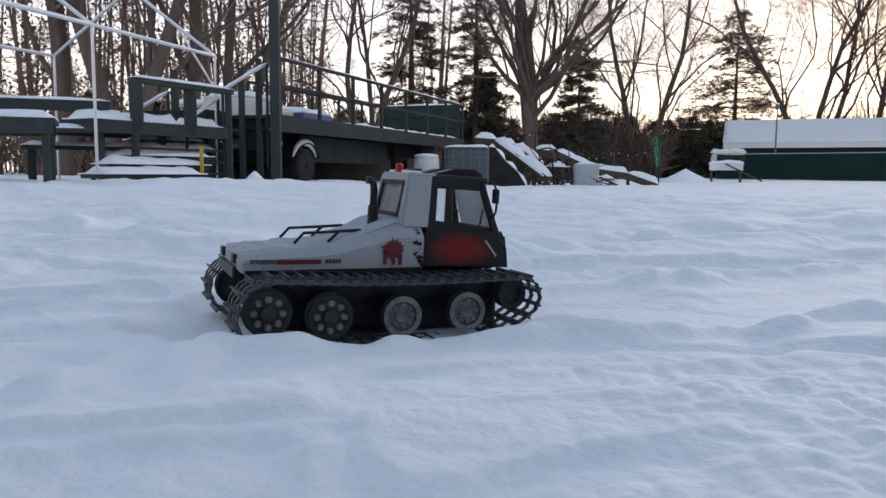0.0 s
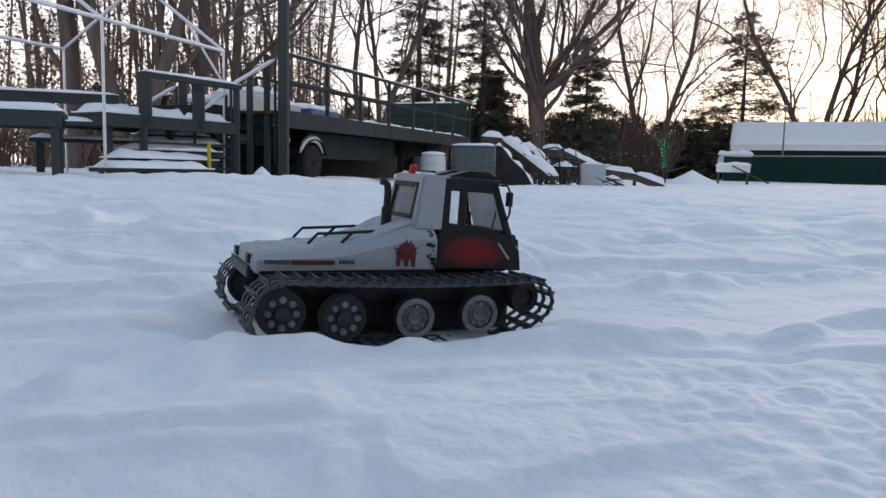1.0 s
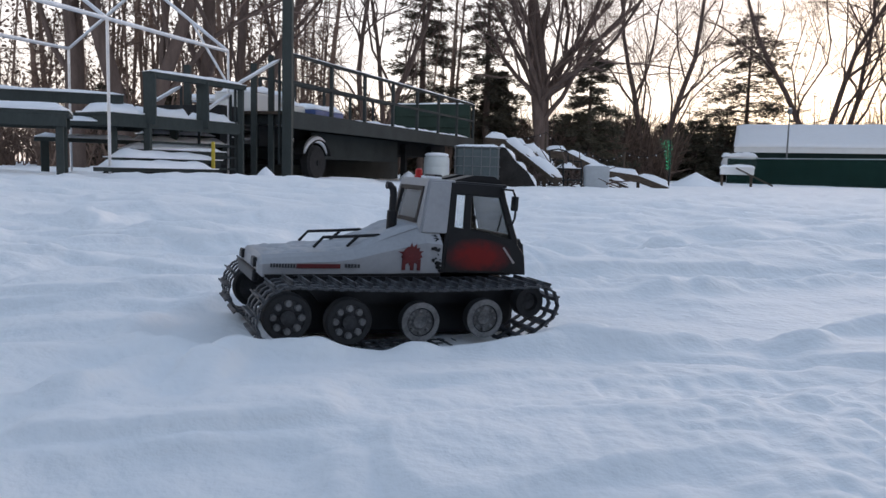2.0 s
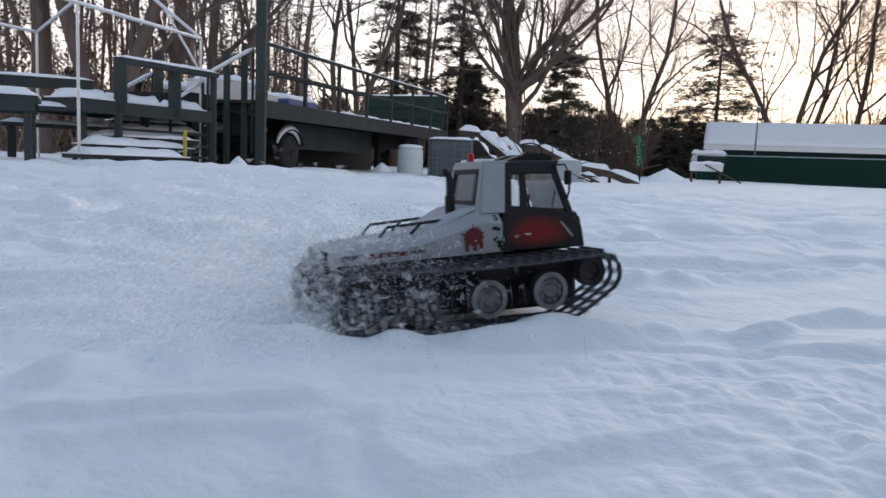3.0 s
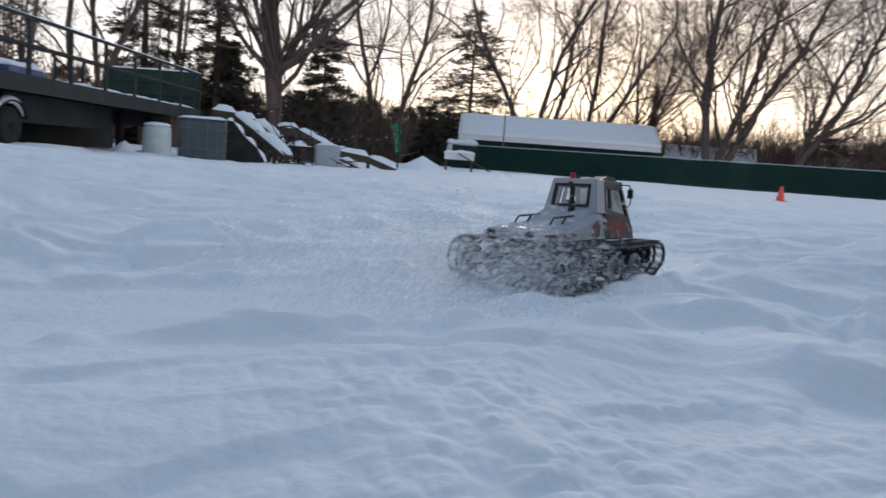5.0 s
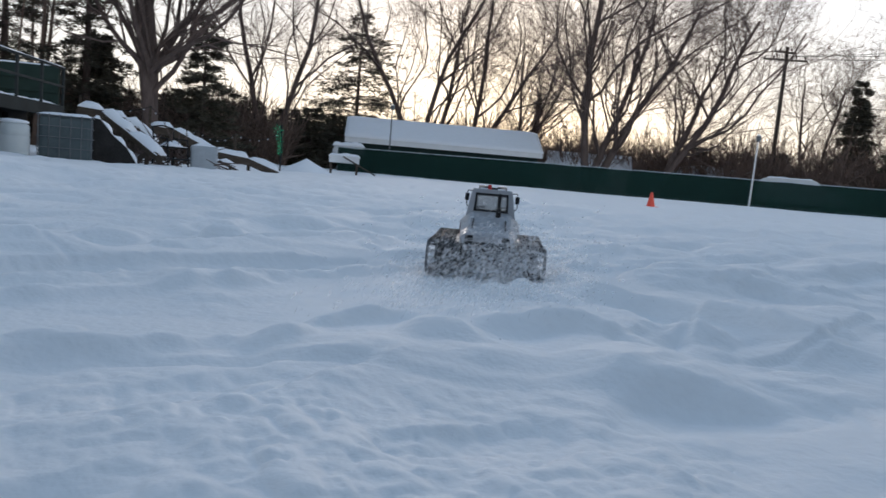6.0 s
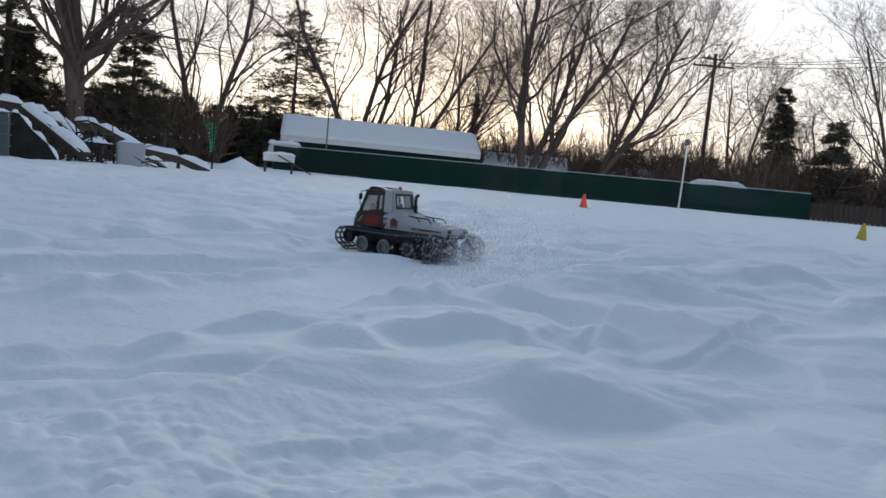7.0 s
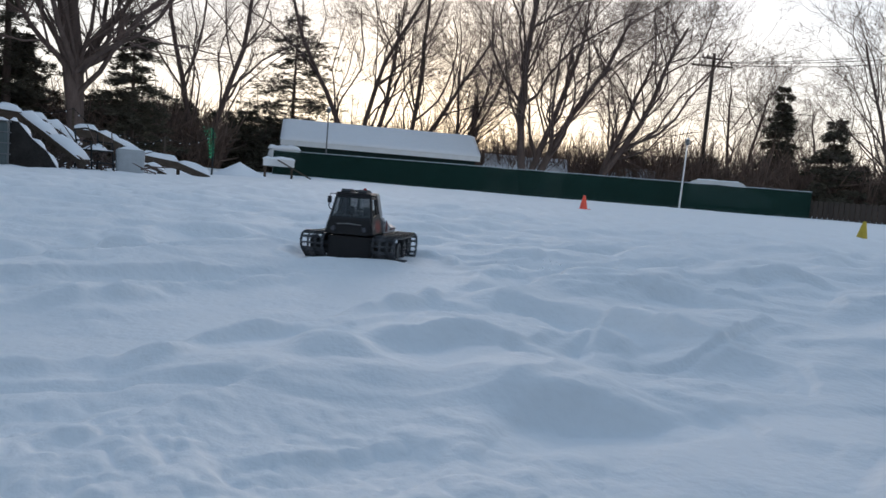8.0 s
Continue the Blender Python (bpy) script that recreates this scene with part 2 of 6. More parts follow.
def crust(x, y):
    """Wind-cut shelves: a short steep face on the near side, a long fall behind it, in broken patches."""
    sy, sx = y * 0.96 + x * 0.28, x * 0.96 - y * 0.28
    out = 0.0
    for pitch, high, warp, seed in ((0.62, 0.030, 0.45, 61), (0.33, 0.016, 0.4, 71), (1.3, 0.026, 0.45, 81)):
        p = sy / pitch + warp * wave(sx / pitch * 0.55, sy / pitch * 0.5, seed) + 0.09 * wave(sx / pitch * 2.1, sy / pitch * 1.7, seed + 1)
        f = p - np.floor(p)
        row = np.floor(p)
        rise = min(0.3, (0.035 + 0.04 * pitch) / pitch)
        saw = ramp(0, rise, f) * (1 - np.clip((f - rise) / (1 - rise), 0, 1)) - 0.35
        live = step(-0.05, 0.4, wave(sx / pitch * 0.85 + row * 3.7, row * 1.31 + 0.5, seed + 2))
        out = out + high * saw * live
    return out


def track_line(x, y):
    """Distance from the vehicle's way over the field."""
    best = np.full(x.shape, 9.0)
    for (ax, ay), (bx, by) in zip(WAY, WAY[1:]):
        dx, dy = bx - ax, by - ay
        q = np.clip(((x - ax) * dx + (y - ay) * dy) / (dx * dx + dy * dy + 1e-9), 0, 1)
        best = np.minimum(best, np.hypot(x - ax - q * dx, y - ay - q * dy))
    return best


WAY = [(-0.35, 1.48), (-0.1, 1.57), (0.33, 1.68), (0.97, 1.96), (1.42, 2.24), (1.75, 2.45), (1.98, 2.78), (2.13, 3.18), (2.05, 3.33), (1.8, 3.1)]


def snow_height(x, y):
    x, y = np.asarray(x, float), np.asarray(y, float)
    d = np.hypot(x, y)
    az = np.degrees(np.arctan2(x, y))
    far = step(2.2, 40, d)
    # drifts, longer across the view than along it
    sx, sy = x * 0.94 + y * 0.34, y * 0.94 - x * 0.34
    h = 0.023 * wave(sx * 0.9 + 3, sy * 1.9 + 1, 1) + 0.019 * wave(sx * 1.7, sy * 3.4 + 7, 2)
    bx, by = sx + 0.12 * wave(x * 2.1, y * 2.1, 8), sy + 0.08 * wave(x * 2.4, y * 2.4, 18)
    plates = wave(bx * 3.1, by * 5.6, 3)
    h += 0.014 * ramp(0.12, 0.30, plates) - 0.012 * ramp(-0.15, -0.40, plates)
    shelves = wave(bx * 1.15 + 2, by * 3.3 + 5, 41)
    h += (0.022 * ramp(0.05, 0.20, shelves) - 0.013 * ramp(-0.2, -0.42, shelves)) * step(1.1, 2.0, d)
    h += crust(x, y) * step(0.7, 1.7, d) * (0.35 + 0.65 * np.maximum(step(2.3, 3.2, d), step(1.0, 0.5, x)))
    lumps = wave(bx * 7.4 + 9, by * 10.0, 14)
    h += 0.005 * step(0.1, 0.55, lumps)
    h += 0.0025 * wave(x * 11, y * 13, 4) * step(-0.5, 0.5, wave(x * 1.9, y * 1.9, 16))
    h += 0.0013 * wave(x * 25, y * 29, 5) * step(-0.3, 0.6, wave(x * 1.7, y * 1.7, 6))
    crumb = step(0.0, 0.45, wave(x * 1.1 + 5, y * 1.4, 12)) * step(4.5, 1.0, d) * (0.25 + 0.75 * step(0.1, 0.5, x) * step(1.5, 1.0, y))
    h += 0.013 * crumb * np.abs(wave(x * 17, y * 19, 13)) + 0.007 * crumb * np.abs(wave(x * 37, y * 37, 15))
    h *= 1 - 0.75 * step(6, 30, d)
    # the field swells towards the stands and fence
    left = step(6, -16, az)
    swell = left * 0.14 * step(3.0, 8.5, d) + (1 - left) * 0.07 * step(18, 34, d)
    swell = swell + 0.05 * wave(x * 0.22, y * 0.22, 20) * step(4, 12, d)
    swell = swell + 0.055 * wave(x * 0.45, y * 0.45, 22) * step(6, 9, d) * step(17, 12, d)
    for mx, my, wx, wy, mh in MOUNDS:
        h += mh * np.exp(-((x - mx) / wx) ** 2 - ((y - my) / wy) ** 2)
    near_way = track_line(x, y)
    for row in DRIFTS:
        h = h + drift(x, y, *row)
    h = h * (1 - 0.75 * step(0.38, 0.26, near_way)) * (1 - 0.85 * np.exp(-((x + 0.1) / 0.45) ** 2 - ((y - 1.42) / 0.16) ** 2))
    h -= 0.004 * step(0.30, 0.22, near_way)
    ridge = np.exp(-((near_way - 0.275) / 0.045) ** 2)
    h += ridge * (0.024 + 0.022 * wave(x * 4.5, y * 4.5, 31) + 0.012 * wave(x * 14, y * 14, 32))
    # clods heaped against the parked model
    for mx, my, wx, wy, mh in ((0.20, 1.42, 0.07, 0.05, 0.030), (-0.26, 1.21, 0.06, 0.04, 0.016), (0.27, 1.50, 0.05, 0.05, 0.026), (1.80, 2.90, 0.22, 0.08, 0.035)):
        h += mh * np.exp(-(((x - mx) / wx) ** 2 + ((y - my) / wy) ** 2) ** 2)
    return h + swell


def build_snow():
    az = [radians(a) for a in np.concatenate([np.linspace(-40, 72, 480), np.linspace(78, 312, 60)])]
    rad = [0.22]
    while rad[-1] < 3000:
        rad.append(rad[-1] * (1.008 if rad[-1] < 5 else 1.0095 if rad[-1] < 11 else 1.03 if rad[-1] < 70 else 1.12))
    a, r = np.meshgrid(az, rad)
    x, y = r * np.sin(a), r * np.cos(a)
    x, y = x + 0.15, y - 0.25
    z = snow_height(x, y)
    n, k = len(rad), len(az)
    verts = np.stack([x, y, z], -1).reshape(-1, 3).tolist()
    faces = [(i * k + j, i * k + (j + 1) % k, (i + 1) * k + (j + 1) % k, (i + 1) * k + j) for i in range(n - 1) for j in range(k)]
    verts.append((0.15, -0.25, float(snow_height(0.15, -0.25))))
    faces += [(len(verts) - 1, (j + 1) % k, j) for j in range(k)]
    ob = shell("ground", verts, [f[::-1] for f in faces], SNOW, smooth=True)
    tagged(ob, "wind-blown blue-white snowfield with soft ridges and lumps", "snow", kind="structure")


build_snow()


# ---- trees ----
def limb(rnd, verts, faces, p, d, length, r, level, levels, sides, kids, bend, up=0.1):
    """Grows one tapered branch and its children into the lists for its level."""
    n = 7 if level < 2 else 4 if level < 3 else 2 if level < levels else 1
    pts, rr = [p.copy()], [r]
    q, e = p.copy(), d.copy()
    for i in range(n):
        e = (e + Vector((rnd.uniform(-1, 1), rnd.uniform(-1, 1), rnd.uniform(-0.6, 1) + up)) * (bend if level else 0.55 * bend)).normalized()
        q = q + e * (length / n)
        pts.append(q.copy())
        rr.append(r * (1 - (i + 1) / n * (0.62 if level < levels else 0.8)))
    part_no = 0 if level < 2 else 1
    v, f = verts[part_no], faces[part_no]
    s = sides[min(level, len(sides) - 1)]
    base = len(v)
    ref = Vector((1, 0, 0)) if abs(d.x) < 0.8 else Vector((0, 1, 0))
    if level >= levels:
        t = (pts[1] - pts[0]).normalized()
        u = (ref - t * ref.dot(t)).normalized()
        w = t.cross(u)
        for k in range(3):
            v.append(p + (u * math.cos(2.094 * k) + w * math.sin(2.094 * k)) * r)
        v.append(pts[-1])
        f.extend(((base, base + 1, base + 3), (base + 1, base + 2, base + 3), (base + 2, base, base + 3)))
        return
    for i, c in enumerate(pts):
        t = (pts[min(i + 1, n)] - pts[max(i - 1, 0)]).normalized()
        u = (ref - t * ref.dot(t)).normalized()
        w = t.cross(u)
        for k in range(s):
            a = 2 * math.pi * k / s
            v.append(c + (u * math.cos(a) + w * math.sin(a)) * rr[i])
    for i in range(n):
        for k in range(s):
            f.append((base + i * s + k, base + i * s + (k + 1) % s, base + (i + 1) * s + (k + 1) % s, base + (i + 1) * s + k))
    for c in range(kids[level]):
        fr = rnd.uniform(0.15, 1.0) if level else 0.2 + 0.8 * rnd.random() ** 1.3
        i = min(n - 1, int(fr * n))
        b = pts[i].lerp(pts[i + 1], fr * n - i)
        t = (pts[i + 1] - pts[i]).normalized()
        side = t.orthogonal().normalized()
        side.rotate(Matrix.Rotation(rnd.uniform(0, 6.28), 3, t))
        ang = rnd.uniform(0.45, 1.1) if level else rnd.uniform(0.35, 0.85)
        nd = (t * math.cos(ang) + side * math.sin(ang)).normalized()
        limb(rnd, verts, faces, b, nd, length * rnd.uniform(0.42, 0.72) * (1.1 - 0.35 * fr), max(0.012 if level < levels - 2 else 0.008, rr[i] * rnd.uniform(0.3, 0.5)),
             level + 1, levels, sides, kids, bend * 1.15, up)


def bare_tree(m, height, radius, seed, stems=((0, 0, 1, 1.0),), kids=(15, 8, 5, 8), bend=0.3, label="", group=""):
    """A leafless tree of one or several stems; stems: lean x, lean y, up, share of the height."""
    rnd = random.Random(seed)
    verts, faces = ([], []), ([], [])
    for sx, sy, sz, share in stems:
        d = Vector((sx, sy, sz)).normalized()
        limb(rnd, verts, faces, Vector((sx * 0.3, sy * 0.3, -0.4)), d, height * share, radius * (0.6 + 0.4 * share), 0, 4, (8, 6, 4, 3, 3), kids, bend)
    tree = root("bare_tree", m, label or "leafless dark-barked tree standing in snow against the sky", "tree", group)
    shell("trunk", verts[0], faces[0], BARK, tree, smooth=True)
    shell("crown", verts[1], faces[1], TWIG, tree, label="bare twigs")
    return tree


def conifer(m, height, spread, seed, label, name="pine_tree", open_=0.35, droop=-0.05, size=0.3, base=0.12, tiers=None, per=9, clumps=46):
    """An evergreen: tapered trunk, whorls of boughs, and clumps of needle sprays with gaps between them."""
    rnd = random.Random(seed)
    tv, tf, nv, nf = [], [], [], []
    n, s = 9, 7
    for i in range(n + 1):
        z, r = height * i / n, 0.018 * height * (1 - i / n) + 0.02
        for k in range(s):
            a = 2 * math.pi * k / s
            tv.append((r * math.cos(a), r * math.sin(a), z - 0.3))
    for i in range(n):
        for k in range(s):
            tf.append((i * s + k, i * s + (k + 1) % s, (i + 1) * s + (k + 1) % s, (i + 1) * s + k))
    tiers = tiers or int(height / 0.42)
    for i in range(tiers):
        u = base + (1 - base) * (i + rnd.uniform(-0.3, 0.3)) / tiers
        if u > 0.985:
            continue
        reach = spread * (1 - u) ** 0.62 * rnd.uniform(0.65, 1.15)
        for b in range(per):
            if rnd.random() < open_ * 0.5:
                continue
            a = rnd.uniform(0, 6.28)
            ln = reach * rnd.uniform(0.55, 1.15) + 0.15
            d = Vector((math.cos(a), math.sin(a), droop + rnd.uniform(-0.15, 0.22))).normalized()
            p = Vector((0, 0, height * u))
            side = Vector((-math.sin(a), math.cos(a), 0))
            bi = len(tv)
            br = 0.01 + 0.006 * ln
            for q, w in ((p, br), (p + d * ln, br * 0.3)):
                for k in range(3):
                    o = side * math.cos(k * 2.09) + Vector((0, 0, 1)) * math.sin(k * 2.09)
                    tv.append(q + o * w)
            for k in range(3):
                tf.append((bi + k, bi + (k + 1) % 3, bi + 3 + (k + 1) % 3, bi + 3 + k))
            for c in range(max(3, int(clumps * ln / max(spread, 0.1)) + 2)):
                f = rnd.uniform(0.22, 1.05)
                q = p + d * ln * f + side * rnd.uniform(-0.34, 0.34) * ln * (1.15 - f) + Vector((0, 0, rnd.uniform(-0.16, 0.12) - 0.1 * f * f * ln))
                for leaf in range(6):
                    e = (d * rnd.uniform(0.1, 1) + side * rnd.uniform(-1, 1) + Vector((0, 0, rnd.uniform(-0.3, 0.32)))).normalized()
                    w = e.orthogonal().normalized()
                    w.rotate(Matrix.Rotation(rnd.uniform(0, 6.28), 3, e))
                    sz = size * rnd.uniform(0.45, 1.0)
                    k = len(nv)
                    nv += [q - w * sz * 0.04, q + e * sz * 0.7 - w * sz * 0.1, q + e * sz * 1.5, q + e * sz * 0.7 + w * sz * 0.1]
                    nf.append((k, k + 1, k + 2, k + 3))
    tree = root(name, m, label, "tree")
    shell("trunk", tv, tf, BARK, tree, smooth=True)
    shell("crown", nv, nf, NEEDLE, tree, label="dark green needle sprays")
    return tree


def ground_z(x, y):
    return float(snow_height(x, y))


def at_az(az, d, turn=0.0, dz=0.0):
    """A place by its bearing (degrees right of straight ahead) and distance."""
    x, y = d * math.sin(radians(az)), d * math.cos(radians(az))
    return pose(x, y, ground_z(x, y) + dz, 0, 0, turn)


# single trees: bearing, distance, height, trunk radius, seed, stems
V = ((-0.22, 0, 1, 0.95), (0.26, 0.05, 1, 1.0))
BARE = [
    (-26.5, 26, 15, 0.36, 11, ((0.03, 0, 1, 1.0),)),
    (-23.0, 25, 15, 0.32, 12, ((-0.12, 0, 1, 1.0), (0.2, 0, 1, 0.8))),
    (-18.6, 27, 15, 0.3, 13, ((0.12, 0, 1, 1.0),)),
    (-15.0, 30, 14, 0.24, 14, ((-0.05, 0, 1, 1.0), (0.2, 0.1, 1, 0.8))),
    (-6.0, 38, 14, 0.24, 15, ((-0.25, 0, 1, 0.9), (0.1, 0, 1, 1.0), (0.3, 0, 1, 0.8))),
    (6.6, 40, 17, 0.52, 16, ((0.04, 0, 1, 1.0), (-0.16, 0, 1, 0.8))),
    (14.6, 52, 15, 0.32, 17, V),
    (26.0, 60, 17, 0.34, 18, ((-0.28, 0, 1, 1.0), (0.0, 0, 1, 1.0), (0.22, 0, 1, 0.95))),
    (29.0, 60, 16, 0.34, 19, ((0.15, 0, 1, 1.0), (0.4, 0, 1, 0.85))),
    (33.2, 62, 11, 0.25, 20, ((-0.3, 0, 1, 1.0), (0.3, 0, 1, 0.95), (0, 0, 1, 1))),
    (38.4, 52, 17, 0.40, 21, ((-0.06, 0, 1, 1.0), (0.42, 0, 1, 0.95), (0.2, 0.1, 1, 0.8))),
    (43.0, 56, 16, 0.36, 22, ((0.22, 0, 1, 1.0), (0.5, 0, 1, 0.8))),
    (53.0, 72, 11, 0.25, 23, ((-0.2, 0, 1, 1), (0.2, 0, 1, 1))),
    (63.0, 62, 13, 0.24, 24, ((-0.4, 0, 1, 1.0), (-0.1, 0, 1, 1.0))),
    (58.0, 75, 10, 0.22, 25, ((-0.2, 0, 1, 1), (0.25, 0, 1, 1))),
]


def build_trees():
    for az, d, h, r, seed, stems in BARE:
        bare_tree(at_az(az, d, 0), h, r * (0.72 if az > -10 else 0.9), seed, stems, (15, 8, 5, 8) if 36 < az < 50 or 5 < az < 8 else (8, 6, 4, 6) if az < 0 else (10, 7, 5, 7))
    conifer(at_az(-2.4, 46), 15, 3.2, 31, "tall ragged dark pine behind the flatbed trailer", open_=0.85, per=8, size=0.28)
    conifer(at_az(2.4, 48), 15, 3.0, 32, "tall ragged dark pine behind the flatbed trailer", open_=0.85, per=8, size=0.28)
    conifer(at_az(3.2, 50), 7, 1.7, 36, "small dark fir among bare trunks", name="fir_tree", size=0.4)
    conifer(at_az(10.0, 45), 8.2, 2.5, 33, "dark cone-shaped fir with layered boughs", name="fir_tree", size=0.26, per=11, open_=0.5)
    conifer(at_az(20.8, 63), 12.9, 6.9, 34, "broad dark pine with layered level boughs", size=0.27, per=11, open_=0.7, clumps=60)
    conifer(at_az(55.6, 66), 10.2, 1.9, 35, "narrow snow-dusted spruce behind the fence", name="spruce_tree", size=0.34, per=8, droop=-0.25)
    conifer(at_az(59.0, 60), 7.0, 2.2, 37, "dark low spruce behind the fence", name="spruce_tree", size=0.36, per=8)


def build_shrubs():
    """Low dark evergreens that close the gaps under the trees."""
    rnd = random.Random(9)
    first = conifer(at_az(4.6, 55), 4.6, 2.6, 61, "low dark evergreen shrub at the wood's edge", name="evergreen_shrub", size=0.45, base=0.02, open_=0.2, clumps=18)
    tagged(first, group="evergreen shrubs at the wood's edge")
    for az, d in ((-24, 44), (-20.5, 46), (-17, 45), (-13.5, 47), (-10, 48), (-7, 50), (-4, 50), (-1.5, 52), (1.5, 53), (7.2, 56), (9.0, 52), (11.5, 57), (13.2, 54), (15.8, 58), (17.6, 55), (19.6, 60), (22.4, 62), (24.8, 64), (45.5, 66), (48.5, 70), (51.0, 68), (60.5, 66), (63.0, 62)):
        m = at_az(az, d, rnd.uniform(0, 360))
        copy_thing(first, m)


build_shrubs()


def build_far_woods():
    """Brush and distant trunks that close the view all round."""
    rnd = random.Random(5)
    v, f = [], []

    def blade(p, d, ln, w):
        side = Vector((-p.y, p.x, 0)).normalized()
        e = d.normalized()
        o = e.cross(side).normalized() * w
        s = side * w
        b = len(v)
        for q, k in ((p, 1.0), (p + e * ln, 0.35)):
            v.extend([q + s * k, q - s * 0.5 * k + o * k, q - s * 0.5 * k - o * k])
        for k in range(3):
            f.append((b + k, b + (k + 1) % 3, b + 3 + (k + 1) % 3, b + 3 + k))

    for i in range(6000):
        az = rnd.uniform(-60, 75) if i < 1500 else rnd.uniform(-4, 26) if i < 3600 else rnd.uniform(24, 66)
        d = rnd.uniform(60, 84) if az > 16 else rnd.uniform(50, 66) if az > -4 else rnd.uniform(30, 62)
        x, y = d * math.sin(radians(az)), d * math.cos(radians(az))
        low = 1.0 if az < 27 else 1.2
        h = rnd.uniform(1.4, 5.2) * low * (1.15 + 0.4 * noise.noise((az * 0.3, 0, 0)))
        p = Vector((x, y, 0.1))
        for k in range(3):
            lean = Vector((rnd.uniform(-0.6, 0.6), rnd.uniform(-0.6, 0.6), 1))
            q = p + lean.normalized() * h * rnd.uniform(0.1, 0.5)
            blade(p, lean, h * rnd.uniform(0.6, 1), rnd.uniform(0.015, 0.06))
            for j in range(3):
                blade(q, Vector((rnd.uniform(-1, 1), rnd.uniform(-1, 1), rnd.uniform(0.1, 1.2))), h * rnd.uniform(0.25, 0.6), rnd.uniform(0.018, 0.04))
    for i in range(430):
        az = rnd.uniform(-60, 0) if i < 290 else rnd.uniform(0, 80)
        if -9.5 < az < -2.5:
            continue
        d = rnd.uniform(34, 75) if az < 0 else rnd.uniform(66, 95)
        x, y = d * math.sin(radians(az)), d * math.cos(radians(az))
        h = rnd.uniform(8, 19) if az < 0 else rnd.uniform(5, 9)
        lean = Vector((rnd.uniform(-0.12, 0.12), rnd.uniform(-0.12, 0.12), 1))
        blade(Vector((x, y, 0)), lean, h, rnd.uniform(0.05, 0.17) * (1 if az < 0 else 0.6))
        for j in range(26):
            t = rnd.uniform(0.25, 1.0)
            q = Vector((x, y, 0)) + lean.normalized() * h * t
            e = Vector((rnd.uniform(-1, 1), rnd.uniform(-1, 1), rnd.uniform(0.0, 1.1)))
            ln = h * rnd.uniform(0.05, 0.15)
            blade(q, e, ln, rnd.uniform(0.012, 0.03))
            for c in range(3):
                blade(q + e.normalized() * ln * rnd.uniform(0.3, 0.9), Vector((rnd.uniform(-1, 1), rnd.uniform(-1, 1), rnd.uniform(-0.2, 1))), ln * 0.6, 0.012)
            if az < -10:
                # withered leaves that hang on
                for c in range(4):
                    o = q + e.normalized() * ln * rnd.uniform(0.2, 1.1) + Vector((rnd.uniform(-1, 1), rnd.uniform(-1, 1), rnd.uniform(-1, 1))) * 0.35
                    w1 = Vector((rnd.uniform(-1, 1), rnd.uniform(-1, 1), rnd.uniform(-1, 1))).normalized() * rnd.uniform(0.06, 0.2)
                    w2 = w1.orthogonal().normalized() * rnd.uniform(0.04, 0.1)
                    k = len(v)
                    v.extend([o - w1, o + w2, o + w1, o - w2])
                    f.append((k, k + 1, k + 2, k + 3))
    ob = shell("far_woods", v, f, BRUSH)
    tagged(ob, "tangled leafless brown woods and brush along the horizon", "woods", kind="stuff")


def build_shade_wall():
    """Unseen dark wall with a ragged top, added behind the viewer to block low sky light."""
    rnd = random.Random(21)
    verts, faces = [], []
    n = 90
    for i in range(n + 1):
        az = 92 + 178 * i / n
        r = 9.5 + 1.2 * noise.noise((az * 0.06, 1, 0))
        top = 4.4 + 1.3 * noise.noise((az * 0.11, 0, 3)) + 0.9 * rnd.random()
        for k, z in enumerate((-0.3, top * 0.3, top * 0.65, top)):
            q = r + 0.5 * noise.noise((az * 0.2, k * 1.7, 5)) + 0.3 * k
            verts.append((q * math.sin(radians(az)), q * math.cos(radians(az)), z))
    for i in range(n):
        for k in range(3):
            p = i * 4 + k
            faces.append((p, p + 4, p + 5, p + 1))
    # added only to darken slopes that face the viewer; no such belt is known
    ob = shell("unseen_shade_wall", verts, faces, NEEDLE)
    tagged(ob, "added dark ragged-topped wall behind the viewer that blocks low sky light", "trees", kind="structure")


build_trees()
build_far_woods()
build_shade_wall()


# ---- stands, trailer and store of things at the edge of the field ----
def posts_and_boards(thing, name, pieces, mat, label=""):
    """Each (a, b, w, h) becomes a timber of its own under the thing."""
    for a, b, w, h in pieces:
        bm = bmesh.new()
        beam(bm, a, b, w, h, bevel=0.008)
        part(name, bm, mat, thing, label)


def snow_strip(thing, a, b, w, h, seed, label="settled snow", name="snow_cap"):
    """Settled snow along the top of a bar from a to b."""
    a, b = Vector(a), Vector(b)
    d = b - a
    x = d.normalized()
    y = Vector((0, 0, 1)).cross(x).normalized()
    m = Matrix.Translation(a) @ Matrix((x, y, x.cross(y))).transposed().to_4x4()
    bm = bmesh.new()
    cap_snow(bm, 0, d.length, -w / 2, w / 2, 0, h, seed, m=m)
    return part(name, bm, SNOW_CAP, thing, label, smooth=True)


